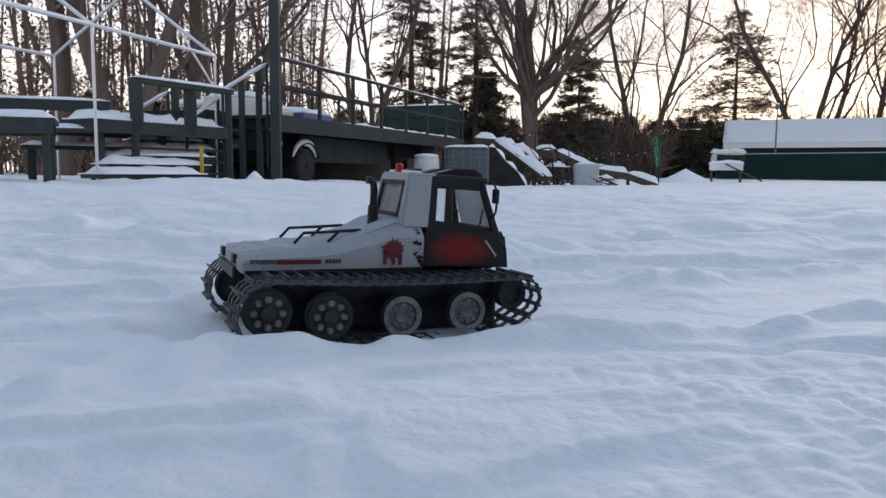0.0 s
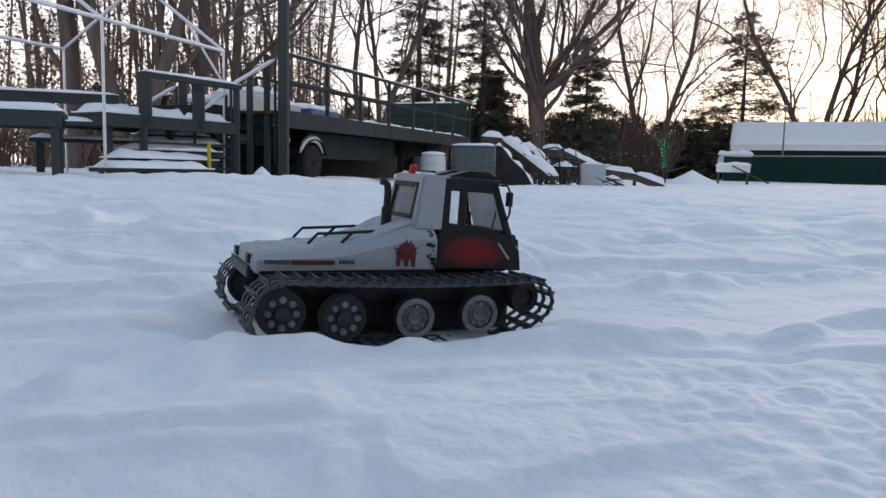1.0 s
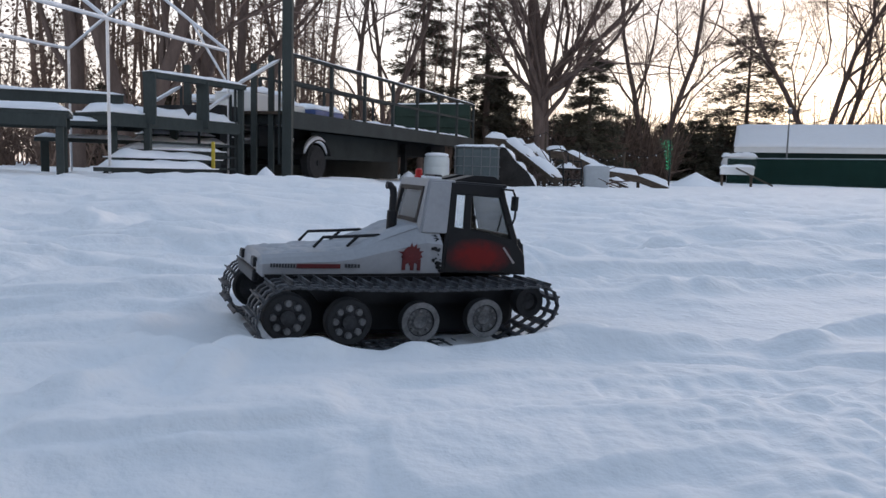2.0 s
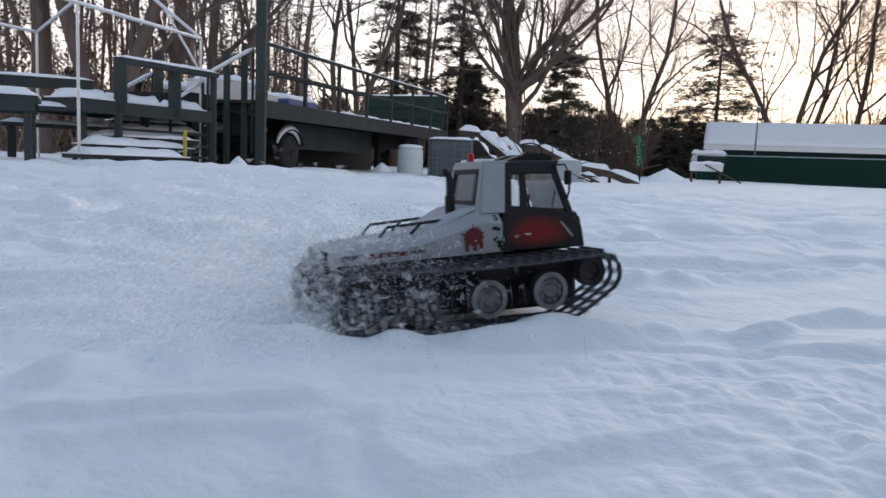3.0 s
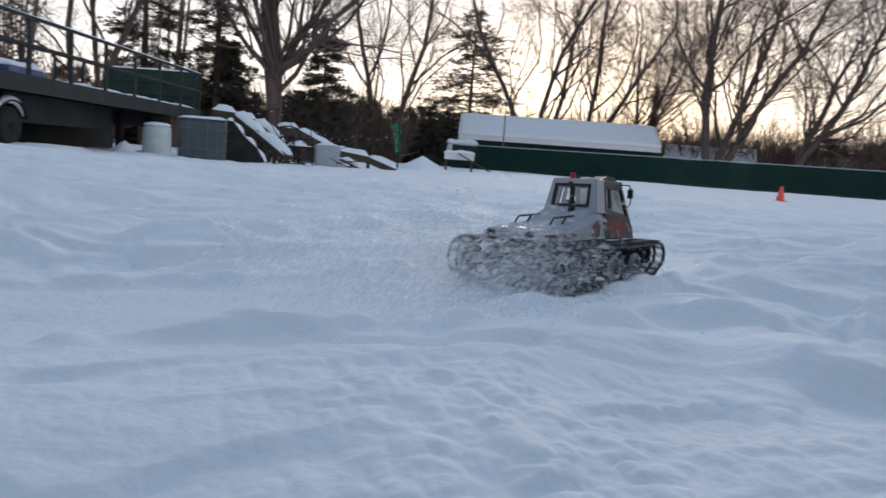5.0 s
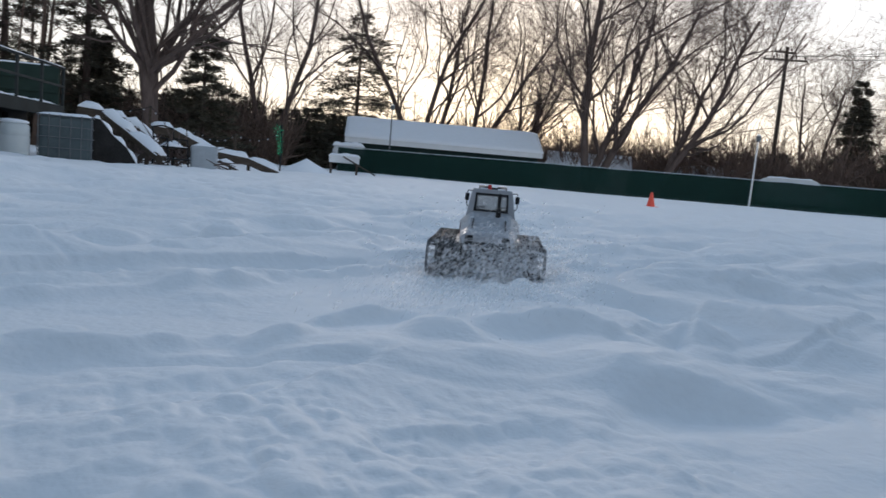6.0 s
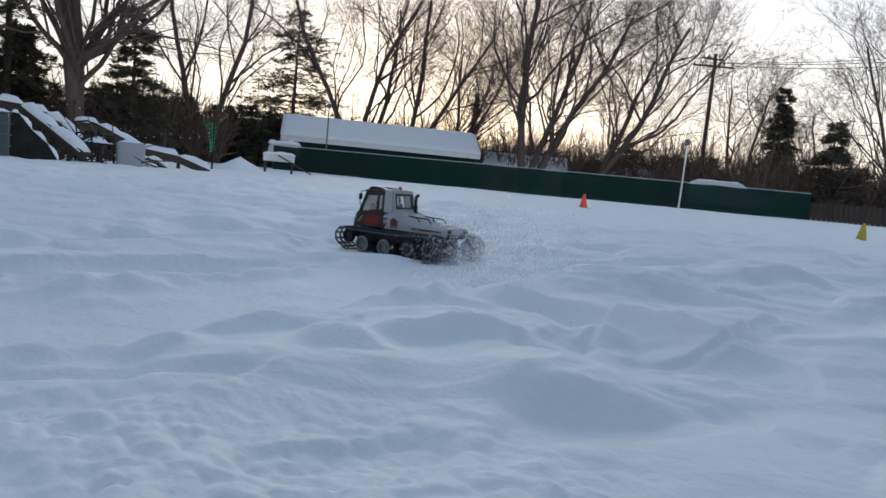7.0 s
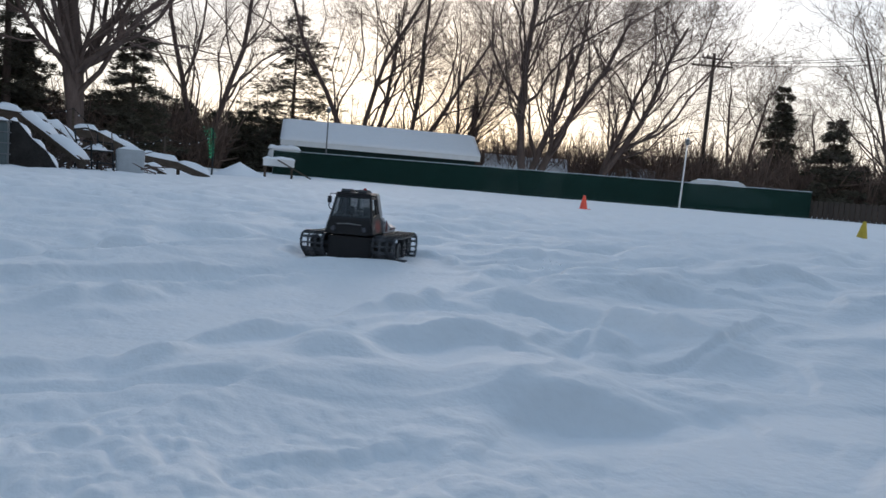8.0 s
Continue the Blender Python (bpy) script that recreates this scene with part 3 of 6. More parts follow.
def carport_frame():
    """Bare pipe frame of a carport with snow on its pipes."""
    t = root("carport_frame", pose(0, 0, 0), "bare white pipe carport frame dusted with snow", "frame")
    along = Vector((-0.63, -2.67, -0.05))
    r0, l0 = Vector((-3.46, 11.69, 2.05)), Vector((-5.76, 11.43, 2.0))
    ridge0 = (r0 + l0) / 2 + Vector((-0.05, 0, 0.98))

    def pipe(name, a, b, r=0.019):
        bm = bmesh.new()
        tube(bm, [a, a.lerp(b, 0.5) + Vector((0, 0, -0.008)), b], r, 8)
        part(name, bm, GALV, t)
        if abs((b - a).normalized().z) < 0.9:
            bm = bmesh.new()
            up = Vector((0, 0, r * 0.8))
            n = 9
            tube(bm, [a.lerp(b, i / n) + up for i in range(n + 1)], [r * (0.75 + 0.35 * noise.noise((i * 1.3, a.x, a.y))) for i in range(n + 1)], 6)
            part("snow_cap", bm, SNOW_CAP, t, "thin settled snow", smooth=True)

    for k in range(3):
        r, l, g = r0 + along * k, l0 + along * k, ridge0 + along * k
        pipe("post", Vector((r.x, r.y, 0)), r)
        pipe("post", Vector((l.x, l.y, 0)), l)
        pipe("rafter", r, g)
        pipe("rafter", l, g)
        if k < 2:
            pipe("purlin", r, r + along)
            pipe("purlin", l, l + along)
            pipe("purlin", g, g + along)
    pipe("brace", r0 + Vector((0, 0, -0.5)), r0.lerp(ridge0, 0.45), 0.015)


def viewing_platform():
    """Green timber platform with a rail, in front of a broad flight of snowy steps."""
    t = root("viewing_platform", pose(0, 0, 0), "green timber viewing platform with snow on its deck and rail", "platform")
    a, b = Vector((-4.06, 10.05, 0)), Vector((-3.2, 11.57, 0))
    u = (b - a).normalized()
    n = Vector((-u.y, u.x, 0))
    zd, zr = 0.95, 1.5
    P = lambda s, o, z: a + u * s + n * o + Vector((0, 0, z))
    L = (b - a).length
    posts_and_boards(t, "post", [(P(s, 0, -0.1), P(s, 0, zr), 0.085, 0.085) for s in (0.02, L - 0.05)] + [(P(0.02, -0.05, zd - 0.1), P(0.02, -0.05, zr), 0.16, 0.05)] + [(P(L * 0.55, 0, zd - 0.1), P(L * 0.55, 0, zr), 0.17, 0.06)], GREEN_PAINT)
    posts_and_boards(t, "post", [(P(L * 0.5, 0.5, -0.1), P(L * 0.5, 0.5, zd), 0.1, 0.1), (P(-0.6, 0.9, -0.1), P(-0.6, 0.9, zd + 0.1), 0.1, 0.1), (P(L, 1.2, -0.1), P(L, 1.2, 1.9), 0.1, 0.1)], GREEN_PAINT)
    posts_and_boards(t, "rail", [(P(0, 0, zr), P(L, 0, zr), 0.14, 0.07)], GREEN_PAINT)
    posts_and_boards(t, "joist", [(P(-0.55, 0.0, zd - 0.07), P(L, 0.0, zd - 0.07), 0.05, 0.17), (P(-0.55, 1.2, zd - 0.07), P(L, 1.2, zd - 0.07), 0.05, 0.17), (P(-0.55, 0, zd - 0.07), P(-0.55, 1.2, zd - 0.07), 0.05, 0.15)], GREEN_PAINT)
    posts_and_boards(t, "deck_board", [(P(-0.6, o, zd), P(L + 0.03, o, zd), 0.17, 0.035) for o in (0.1, 0.29, 0.48, 0.67, 0.86, 1.05)], GREEN_PAINT)
    for z in (0.62, 0.45, 0.28):
        posts_and_boards(t, "guard_bar", [(P(-0.05, 0.05, z), P(L, 0.05, z), 0.03, 0.035)], DARK_GREEN)
    snow_strip(t, P(0, 0, zr + 0.035), P(L, 0, zr + 0.035), 0.16, 0.05, 3)
    snow_strip(t, P(-0.6, 0.3, zd + 0.018), P(0.0, 0.3, zd + 0.018), 0.62, 0.15, 4)
    snow_strip(t, P(0.12, 0.34, zd + 0.018), P(L * 0.5, 0.34, zd + 0.018), 0.6, 0.14, 5)
    snow_strip(t, P(L * 0.62, 0.34, zd + 0.018), P(L - 0.08, 0.34, zd + 0.018), 0.6, 0.15, 6)
    snow_strip(t, P(0.3, 0.9, zd + 0.018), P(L - 0.3, 0.9, zd + 0.018), 0.4, 0.12, 7)


def broad_steps():
    t = root("broad_steps", pose(0, 0, 0), "broad timber steps under thick rounded snow", "steps")
    for i in range(5):
        a = Vector((-4.20 - 0.11 * i, 9.05 + 0.56 * i, 0.25 + 0.125 * i))
        b = a + Vector((0.80 + 0.05 * i, 1.42 - 0.12 * i, 0))
        posts_and_boards(t, "tread", [(a, b, 0.34, 0.05)], GREEN_PAINT)
        posts_and_boards(t, "riser", [(a + Vector((0.06, 0.16, -0.09)), b + Vector((0.06, 0.16, -0.09)), 0.03, 0.13)], DARK_GREEN)
        snow_strip(t, a + Vector((0, 0, 0.026)), b + Vector((0, 0, 0.026)), 0.46, 0.105, 20 + i, "thick settled snow")
    for k in (0.0, 1.0):
        a, b = Vector((-4.15 + 0.75 * k, 9.0 + 1.4 * k, 0.1)), Vector((-4.62 + k * 0.95, 11.3 + 0.95 * k, 0.66))
        posts_and_boards(t, "stringer", [(a, b, 0.06, 0.2)], DARK_GREEN)


def handrail(a, b, drop, label):
    t = root("handrail", pose(0, 0, 0), label, "handrail")
    a, b = Vector(a), Vector(b)
    bm = bmesh.new()
    tube(bm, [a, a.lerp(b, 0.5), b], 0.017, 8)
    part("rail", bm, GALV, t)
    for p in (a, b):
        bm = bmesh.new()
        tube(bm, [p, p - Vector((0, 0, drop))], 0.022, 8)
        part("post", bm, DARK_GREEN, t)
    snow_strip(t, a + Vector((0, 0, 0.02)), b + Vector((0, 0, 0.02)), 0.05, 0.03, 9)


def picnic_table(m, w, seed, label):
    t = root("picnic_table", m, label, "table", "picnic tables by the stands")
    for i in range(4):
        posts_and_boards(t, "top_plank", [((-w / 2, -0.3 + 0.2 * i, 0.72), (w / 2, -0.3 + 0.2 * i, 0.72), 0.18, 0.045)], GREEN_PAINT)
    posts_and_boards(t, "apron", [((-w / 2 + 0.03, -0.37, 0.64), (w / 2 - 0.03, -0.37, 0.64), 0.04, 0.12), ((-w / 2 + 0.03, 0.37, 0.64), (w / 2 - 0.03, 0.37, 0.64), 0.04, 0.12)], GREEN_PAINT)
    posts_and_boards(t, "leg", [((x, y, 0), (x, y, 0.7), 0.075, 0.075) for x in (-w / 2 + 0.1, w / 2 - 0.1) for y in (-0.32, 0.32)], GREEN_PAINT)
    bm = bmesh.new()
    cap_snow(bm, -w / 2, w / 2, -0.4, 0.4, 0.744, 0.085, seed)
    part("snow_cap", bm, SNOW_CAP, t, "thick settled snow", smooth=True)
    return t


def bench(m, w, h, seed, back=True):
    t = root("bench", m, "green timber bench with snow along seat and back", "bench", "benches by the stands")
    posts_and_boards(t, "seat", [((-w / 2, 0, h), (w / 2, 0, h), 0.3, 0.05)], GREEN_PAINT)
    posts_and_boards(t, "leg", [((x, 0, 0), (x, 0, h), 0.1, 0.08) for x in (-w / 2 + 0.12, w / 2 - 0.12)], GREEN_PAINT)
    if back:
        posts_and_boards(t, "backrest", [((-w / 2, 0.2, h + 0.33), (w / 2, 0.2, h + 0.33), 0.05, 0.14)], GREEN_PAINT)
        posts_and_boards(t, "back_post", [((x, 0.2, h - 0.1), (x, 0.2, h + 0.38), 0.06, 0.07) for x in (-w / 2 + 0.12, w / 2 - 0.12)], GREEN_PAINT)
        snow_strip(t, (-w / 2, 0.2, h + 0.4), (w / 2, 0.2, h + 0.4), 0.08, 0.05, seed + 1)
    snow_strip(t, (-w / 2, 0, h + 0.026), (w / 2, 0, h + 0.026), 0.3, 0.07, seed)


def flatbed_trailer():
    """A long flatbed used as a stand: rail towards the field, headboard at the far end, wheels under it."""
    L0, R0 = Vector((-2.57, 12.08, 0)), Vector((0.55, 20.4, 0))
    u = (R0 - L0).normalized()
    n = Vector((-u.y, u.x, 0))
    m = Matrix.Translation(L0) @ Matrix((u, n, Vector((0, 0, 1)))).transposed().to_4x4()
    t = root("flatbed_trailer", m, "dark green flatbed trailer with railing and snow on deck", "trailer")
    L, zd = (R0 - L0).length, 1.22
    bm = bmesh.new()
    box(bm, 0, L, 0, 0.07, zd - 0.27, zd, 0.01)
    box(bm, 0, L, 2.33, 2.4, zd - 0.27, zd, 0.01)
    for i in range(12):
        box(bm, 0.1 + i * (L - 0.3) / 11, 0.2 + i * (L - 0.3) / 11, 0.07, 2.33, zd - 0.2, zd - 0.06)
    part("side_rail", bm, DARK_GREEN, t)
    for i in range(14):
        bm = bmesh.new()
        box(bm, 0, L, 0.08 + i * 0.161, 0.08 + i * 0.161 + 0.152, zd - 0.05, zd + 0.0, 0.004)
        part("deck_plank", bm, WOOD, t)
    xs = [0.05 + i * (L - 0.1) / 7 for i in range(8)]
    for x in xs:
        bm = bmesh.new()
        box(bm, x - 0.03, x + 0.03, 0.005, 0.06, zd, zd + 0.87, 0.004)
        part("post", bm, DARK_GREEN, t)
    for z in (0.87, 0.45):
        bm = bmesh.new()
        beam(bm, (0, 0.03, zd + z), (L, 0.03, zd + z), 0.05, 0.05, bevel=0.006)
        part("rail", bm, DARK_GREEN, t)
    snow_strip(t, (0, 0.03, zd + 0.895), (L, 0.03, zd + 0.895), 0.055, 0.02, 41)
    for x in xs[2:]:
        bm = bmesh.new()
        box(bm, x - 0.03, x + 0.03, 2.34, 2.39, zd, zd + 0.87, 0.004)
        part("post", bm, DARK_GREEN, t)
    bm = bmesh.new()
    beam(bm, (xs[2], 2.36, zd + 0.87), (L, 2.36, zd + 0.87), 0.05, 0.05)
    part("rail", bm, DARK_GREEN, t)
    for i in range(7):
        if i in (0, 1):
            continue
        snow_strip(t, (xs[i] + 0.06, 0.3, zd + 0.002), (xs[i + 1] - 0.06, 0.3, zd + 0.002), 0.42, 0.07, 50 + i)
    # frame rails, axle, landing legs
    for y in (0.75, 1.6):
        bm = bmesh.new()
        box(bm, 0.2, L - 0.2, y, y + 0.12, zd - 0.55, zd - 0.2, 0.01)
        part("frame_rail", bm, SHADOW_STEEL, t)
    bm = bmesh.new()
    box(bm, 1.5, 5.2, 0.55, 0.6, zd - 0.72, zd - 0.25, 0.01)
    part("skirt_panel", bm, DARK_GREEN, t)
    for x in (1.35,):
        bm = bmesh.new()
        tube(bm, [(x, 0.3, 0.42), (x, 2.1, 0.42)], 0.05, 10)
        part("axle", bm, SHADOW_STEEL, t)
        for y in (0.42, 1.98):
            w = bmesh.new()
            lathe(w, [(0.15, -0.1), (0.27, -0.1), (0.31, -0.06), (0.31, 0.06), (0.27, 0.1), (0.15, 0.1)], 28, Matrix.Translation((x, y, 0.42)) @ Matrix.Rotation(radians(90), 4, "X"))
            tyre = part("wheel", w, TYRE, t)
            w = bmesh.new()
            lathe(w, [(0.05, -0.07), (0.17, -0.05), (0.17, 0.05), (0.05, 0.07)], 20, Matrix.Translation((x, y, 0.42)) @ Matrix.Rotation(radians(90), 4, "X"))
            part("rim", w, SHADOW_STEEL, tyre)
        bm = bmesh.new()
        pts = [(x + 0.42 * math.cos(a), 0.42, 0.42 + 0.40 * math.sin(a)) for a in [radians(20 + 14 * i) for i in range(11)]]
        for p, q in zip(pts, pts[1:]):
            beam(bm, p, q, 0.28, 0.02)
        part("mudguard", bm, SHADOW_STEEL, t)
        bm = bmesh.new()
        tube(bm, [(p[0], 0.36, p[2] + 0.02) for p in pts], [0.02 + 0.045 * math.sin(math.pi * i / 10) for i in range(11)], 8)
        part("snow_cap", bm, SNOW_CAP, t, "arc of snow on the mudguard", smooth=True)
    for x in (5.8, 7.4):
        bm = bmesh.new()
        box(bm, x - 0.06, x + 0.06, 0.6, 0.72, -0.1, zd - 0.3, 0.01)
        part("landing_leg", bm, SHADOW_STEEL, t)
    # dark sheet added to stand in for the shade under the deck
    bm = bmesh.new()
    box(bm, 0.3, L - 0.05, 2.2, 2.25, -0.1, zd - 0.25)
    part("underdeck_dark_sheet", bm, DARK_GREEN, t)
    # entry end
    bm = bmesh.new()
    box(bm, -0.62, -0.04, 0.9, 2.3, -0.05, zd + 0.05, 0.02)
    part("entry_box", bm, SHADOW_STEEL, t)
    # sheet-steel headboard at the far end
    bm = bmesh.new()
    box(bm, L - 0.16, L - 0.04, 0.1, 2.32, zd + 0.004, zd + 0.9, 0.015)
    part("headboard", bm, GREEN_BOX, t, "ribbed dark green sheet-steel headboard")
    for i in range(2):
        bm = bmesh.new()
        box(bm, L - 0.19, L - 0.155, 0.12, 2.3, zd + 0.27 + 0.3 * i, zd + 0.32 + 0.3 * i, 0.006)
        part("headboard_rib", bm, GREEN_BOX, t)
    bm = bmesh.new()
    cap_snow(bm, L - 0.17, L - 0.03, 0.1, 2.32, zd + 0.901, 0.04, 61)
    part("snow_cap", bm, SNOW_CAP, t, "settled snow", smooth=True)
    return m


def deck_load(m):
    """Snow-covered stacks that stand on the trailer's deck."""
    for x, y, w, d, h, seed, mat, lab in ((0.5, 1.2, 0.7, 0.8, 0.32, 70, WHITE_PAINT, "pale crate on the trailer deck under snow"), (1.5, 1.3, 0.9, 0.7, 0.22, 71, PLASTIC, "low pale bin on the trailer deck under snow"), (2.6, 1.2, 1.1, 0.8, 0.2, 72, material("blue_tarpaulin", (0.05, 0.09, 0.25), 0.6, vary=0.3), "low blue-wrapped bundle under snow on the trailer")):
        t = root("crate", m @ pose(x, y, 1.224), lab, "crate")
        bm = bmesh.new()
        box(bm, -w / 2, w / 2, -d / 2, d / 2, 0, h, 0.03)
        part("body", bm, mat, t)
        bm = bmesh.new()
        cap_snow(bm, -w / 2, w / 2, -d / 2, d / 2, h + 0.002, 0.12, seed)
        part("snow_cap", bm, SNOW_CAP, t, "settled snow", smooth=True)


def timber_post(x, y, h, w, label, mat=None):
    bm = bmesh.new()
    box(bm, -w / 2, w / 2, -w / 2, w / 2, -0.2, h, 0.01)
    ob = part("timber_post", bm, mat or GREEN_PAINT)
    ob.matrix_basis = pose(x, y, 0)
    return tagged(ob, label, "post")


def stacked_chairs(m, seed):
    t = root("snowy_shelf", m, "pale slatted shelves under deep settled snow", "shelf")
    for i in range(4):
        posts_and_boards(t, "shelf_board", [((-0.55, 0, 0.25 + 0.24 * i), (0.55, 0, 0.25 + 0.24 * i), 0.4, 0.04)], WHITE_PAINT)
        snow_strip(t, (-0.55, 0, 0.272 + 0.24 * i), (0.55, 0, 0.272 + 0.24 * i), 0.4, 0.1, seed + i)
    posts_and_boards(t, "upright", [((x, 0.1, 0), (x, 0.1, 1.05), 0.05, 0.05) for x in (-0.5, 0.5)], GREEN_PAINT)


def liquid_tote():
    """Caged plastic tank on its pallet."""
    t = root("liquid_tote", pose(0.02, 16.85, -0.12, 0, 0, -4), "grey caged plastic liquid tote with snow on top", "tank")
    bm = bmesh.new()
    box(bm, 0.03, 0.97, 0.03, 1.07, 0.14, 1.0, 0.07)
    part("tank", bm, TOTE, t, smooth=False)
    for i in range(3):
        bm = bmesh.new()
        box(bm, 0.0, 1.0, 0.02 + i * 0.48, 0.14 + i * 0.48, 0.0, 0.13, 0.01)
        part("pallet_runner", bm, WOOD, t)
    for i in range(6):
        for y in (0.0, 1.1):
            bm = bmesh.new()
            tube(bm, [(0.02 + i * 0.192, y, 0.12), (0.02 + i * 0.192, y, 1.02)], 0.011, 6)
            part("cage_bar", bm, CAGE_STEEL, t)
    for i in range(5):
        bm = bmesh.new()
        z = 0.16 + i * 0.21
        tube(bm, [(0, 0, z), (1.0, 0, z), (1.0, 1.1, z), (0, 1.1, z), (0, 0, z)], 0.011, 6)
        part("cage_hoop", bm, CAGE_STEEL, t)
    bm = bmesh.new()
    lathe(bm, [(0.09, 1.0), (0.09, 1.04), (0.05, 1.05)], 14, Matrix.Translation((0.5, 0.55, 0)))
    part("lid", bm, SHADOW_STEEL, t)
    bm = bmesh.new()
    cap_snow(bm, 0.0, 1.0, 0.0, 1.1, 1.005, 0.07, 81)
    part("snow_cap", bm, SNOW_CAP, t, "settled snow", smooth=True)


def plastic_drum():
    t = root("plastic_drum", pose(-0.36, 16.5, -0.18), "white plastic drum with a snow cap", "drum")
    bm = bmesh.new()
    lathe(bm, [(0.24, 0), (0.275, 0.03), (0.28, 0.28), (0.27, 0.30), (0.28, 0.32), (0.28, 0.58), (0.27, 0.60), (0.28, 0.62), (0.27, 0.8), (0.22, 0.84)], 28)
    part("body", bm, PLASTIC, t, smooth=True)
    bm = bmesh.new()
    lathe(bm, [(0.25, 0.835), (0.27, 0.86), (0.22, 0.895), (0.1, 0.91), (0.02, 0.912)], 24)
    part("snow_cap", bm, SNOW_CAP, t, "settled snow", smooth=True)


def log_flume(points, name, label, width, seed, sides=True):
    """A timber slide on posts, thick with snow, through the points of its top edge."""
    t = root(name, pose(0, 0, 0), label, "ramp")
    pts = [Vector(p) for p in points]
    for i, (a, b) in enumerate(zip(pts, pts[1:])):
        d = (b - a)
        posts_and_boards(t, "plank", [(a, b, width, 0.06)], WOOD)
        if sides:
            posts_and_boards(t, "stringer", [(a + Vector((0, -width / 2, -0.09)), b + Vector((0, -width / 2, -0.09)), 0.05, 0.16)], WOOD)
        snow_strip(t, a + Vector((0, 0, 0.03)), b + Vector((0, 0, 0.03)), width * 1.0, 0.17, seed + i, "lumpy settled snow")
        mid = a.lerp(b, 0.5)
        posts_and_boards(t, "post", [(Vector((p.x, p.y, -0.1)), p - Vector((0, 0, 0.03)), 0.08, 0.08) for p in (a, mid) if p.z > 0.3], WOOD)
    for a, b in zip(pts, pts[1:]):
        if a.z > 0.5:
            posts_and_boards(t, "brace", [(Vector((a.x, a.y - 0.05, 0.05)), a.lerp(b, 0.6) - Vector((0, 0, 0.1)), 0.06, 0.1)], WOOD)


def stone_bank():
    """Dark bank beside the tote, with snow along its sloping edge."""
    t = root("sloping_bank", pose(0, 0, 0), "dark sloping plank wall with snow along its edge", "wall")
    bm = bmesh.new()
    prof = [(1.04, -0.1), (1.04, 0.92), (1.18, 0.9), (1.42, 0.6), (1.7, 0.36), (1.92, 0.0), (1.92, -0.1)]
    for y in (17.35, 17.6):
        for x, z in prof:
            bm.verts.new((x, y, z))
    bm.verts.ensure_lookup_table()
    k = len(prof)
    bm.faces.new([bm.verts[i] for i in range(k)])
    bm.faces.new([bm.verts[k + i] for i in range(k)][::-1])
    for i in range(k):
        bm.faces.new((bm.verts[i], bm.verts[k + i], bm.verts[k + (i + 1) % k], bm.verts[(i + 1) % k]))
    part("wall", bm, STONE, t)
    for i in range(1, 5):
        a, b = prof[i], prof[i + 1]
        snow_strip(t, (a[0], 17.47, a[1]), (b[0], 17.47, b[1]), 0.28, 0.09, 90 + i)


def garden_chair(m):
    t = root("garden_chair", m, "dark metal garden chair with snow on its seat", "chair")
    def bar(name, pts):
        bm = bmesh.new()
        tube(bm, pts, 0.02, 6)
        part(name, bm, SHADOW_STEEL, t)
    for x in (-0.3, 0.3):
        bar("leg", [(x, -0.25, 0), (x, -0.22, 0.42)])
        bar("leg", [(x, 0.25, 0), (x, 0.2, 0.42), (x, 0.3, 0.85)])
        bar("armrest", [(x, -0.22, 0.42), (x, -0.2, 0.6), (x, 0.24, 0.62)])
    bar("back_bar", [(-0.3, 0.3, 0.85), (0, 0.31, 0.9), (0.3, 0.3, 0.85)])
    bar("stretcher", [(-0.3, -0.25, 0.15), (0.3, -0.25, 0.15)])
    bm = bmesh.new()
    box(bm, -0.3, 0.3, -0.25, 0.22, 0.4, 0.43, 0.008)
    part("seat", bm, SHADOW_STEEL, t)
    bm = bmesh.new()
    cap_snow(bm, -0.28, 0.28, -0.23, 0.2, 0.432, 0.12, 7)
    part("snow_cap", bm, SNOW_CAP, t, "settled snow", smooth=True)


def snow_heap(x, y, rx, ry, h, label, seed, flat=0.0):
    rnd = random.Random(seed)
    verts, faces = [], []
    n, k = 9, 30
    for i in range(n + 1):
        f = i / n
        for j in range(k):
            a = 2 * math.pi * j / k
            q = 1 + 0.1 * noise.noise((math.cos(a) * 1.3 + seed, math.sin(a) * 1.3, f * 2))
            z = h * ((1 - f) * (1 - flat) + flat * math.sqrt(max(0, 1 - f * f)))
            verts.append((rx * f * q * math.cos(a), ry * f * q * math.sin(a), z - 0.12 * f))
    for i in range(n):
        for j in range(k):
            faces.append((i * k + j, (i + 1) * k + j, (i + 1) * k + (j + 1) % k, i * k + (j + 1) % k))
    ob = shell("snow_mound", verts, faces, SNOW_CAP, smooth=True)
    ob.matrix_basis = pose(x, y, ground_z(x, y) + (0.04 if flat else -0.02))
    return tagged(ob, label, "snow mound")


def covered_crate():
    t = root("covered_crate", pose(3.55, 18.9, 0.0, 0, 0, -8), "pale grey sheeted crate with a thin snow cap", "crate")
    bm = bmesh.new()
    box(bm, -0.3, 0.3, -0.25, 0.25, -0.05, 0.56, 0.06)
    for w in bm.verts:
        w.co.x += 0.03 * noise.noise(w.co * 3.0)
    part("body", bm, material("pale_grey_sheeting", (0.36, 0.39, 0.42), 0.7, vary=0.15, scale=5, fine=25, bump=0.3, dist=0.01), t)
    bm = bmesh.new()
    cap_snow(bm, -0.27, 0.27, -0.22, 0.22, 0.555, 0.06, 44)
    part("snow_cap", bm, SNOW_CAP, t, "settled snow", smooth=True)


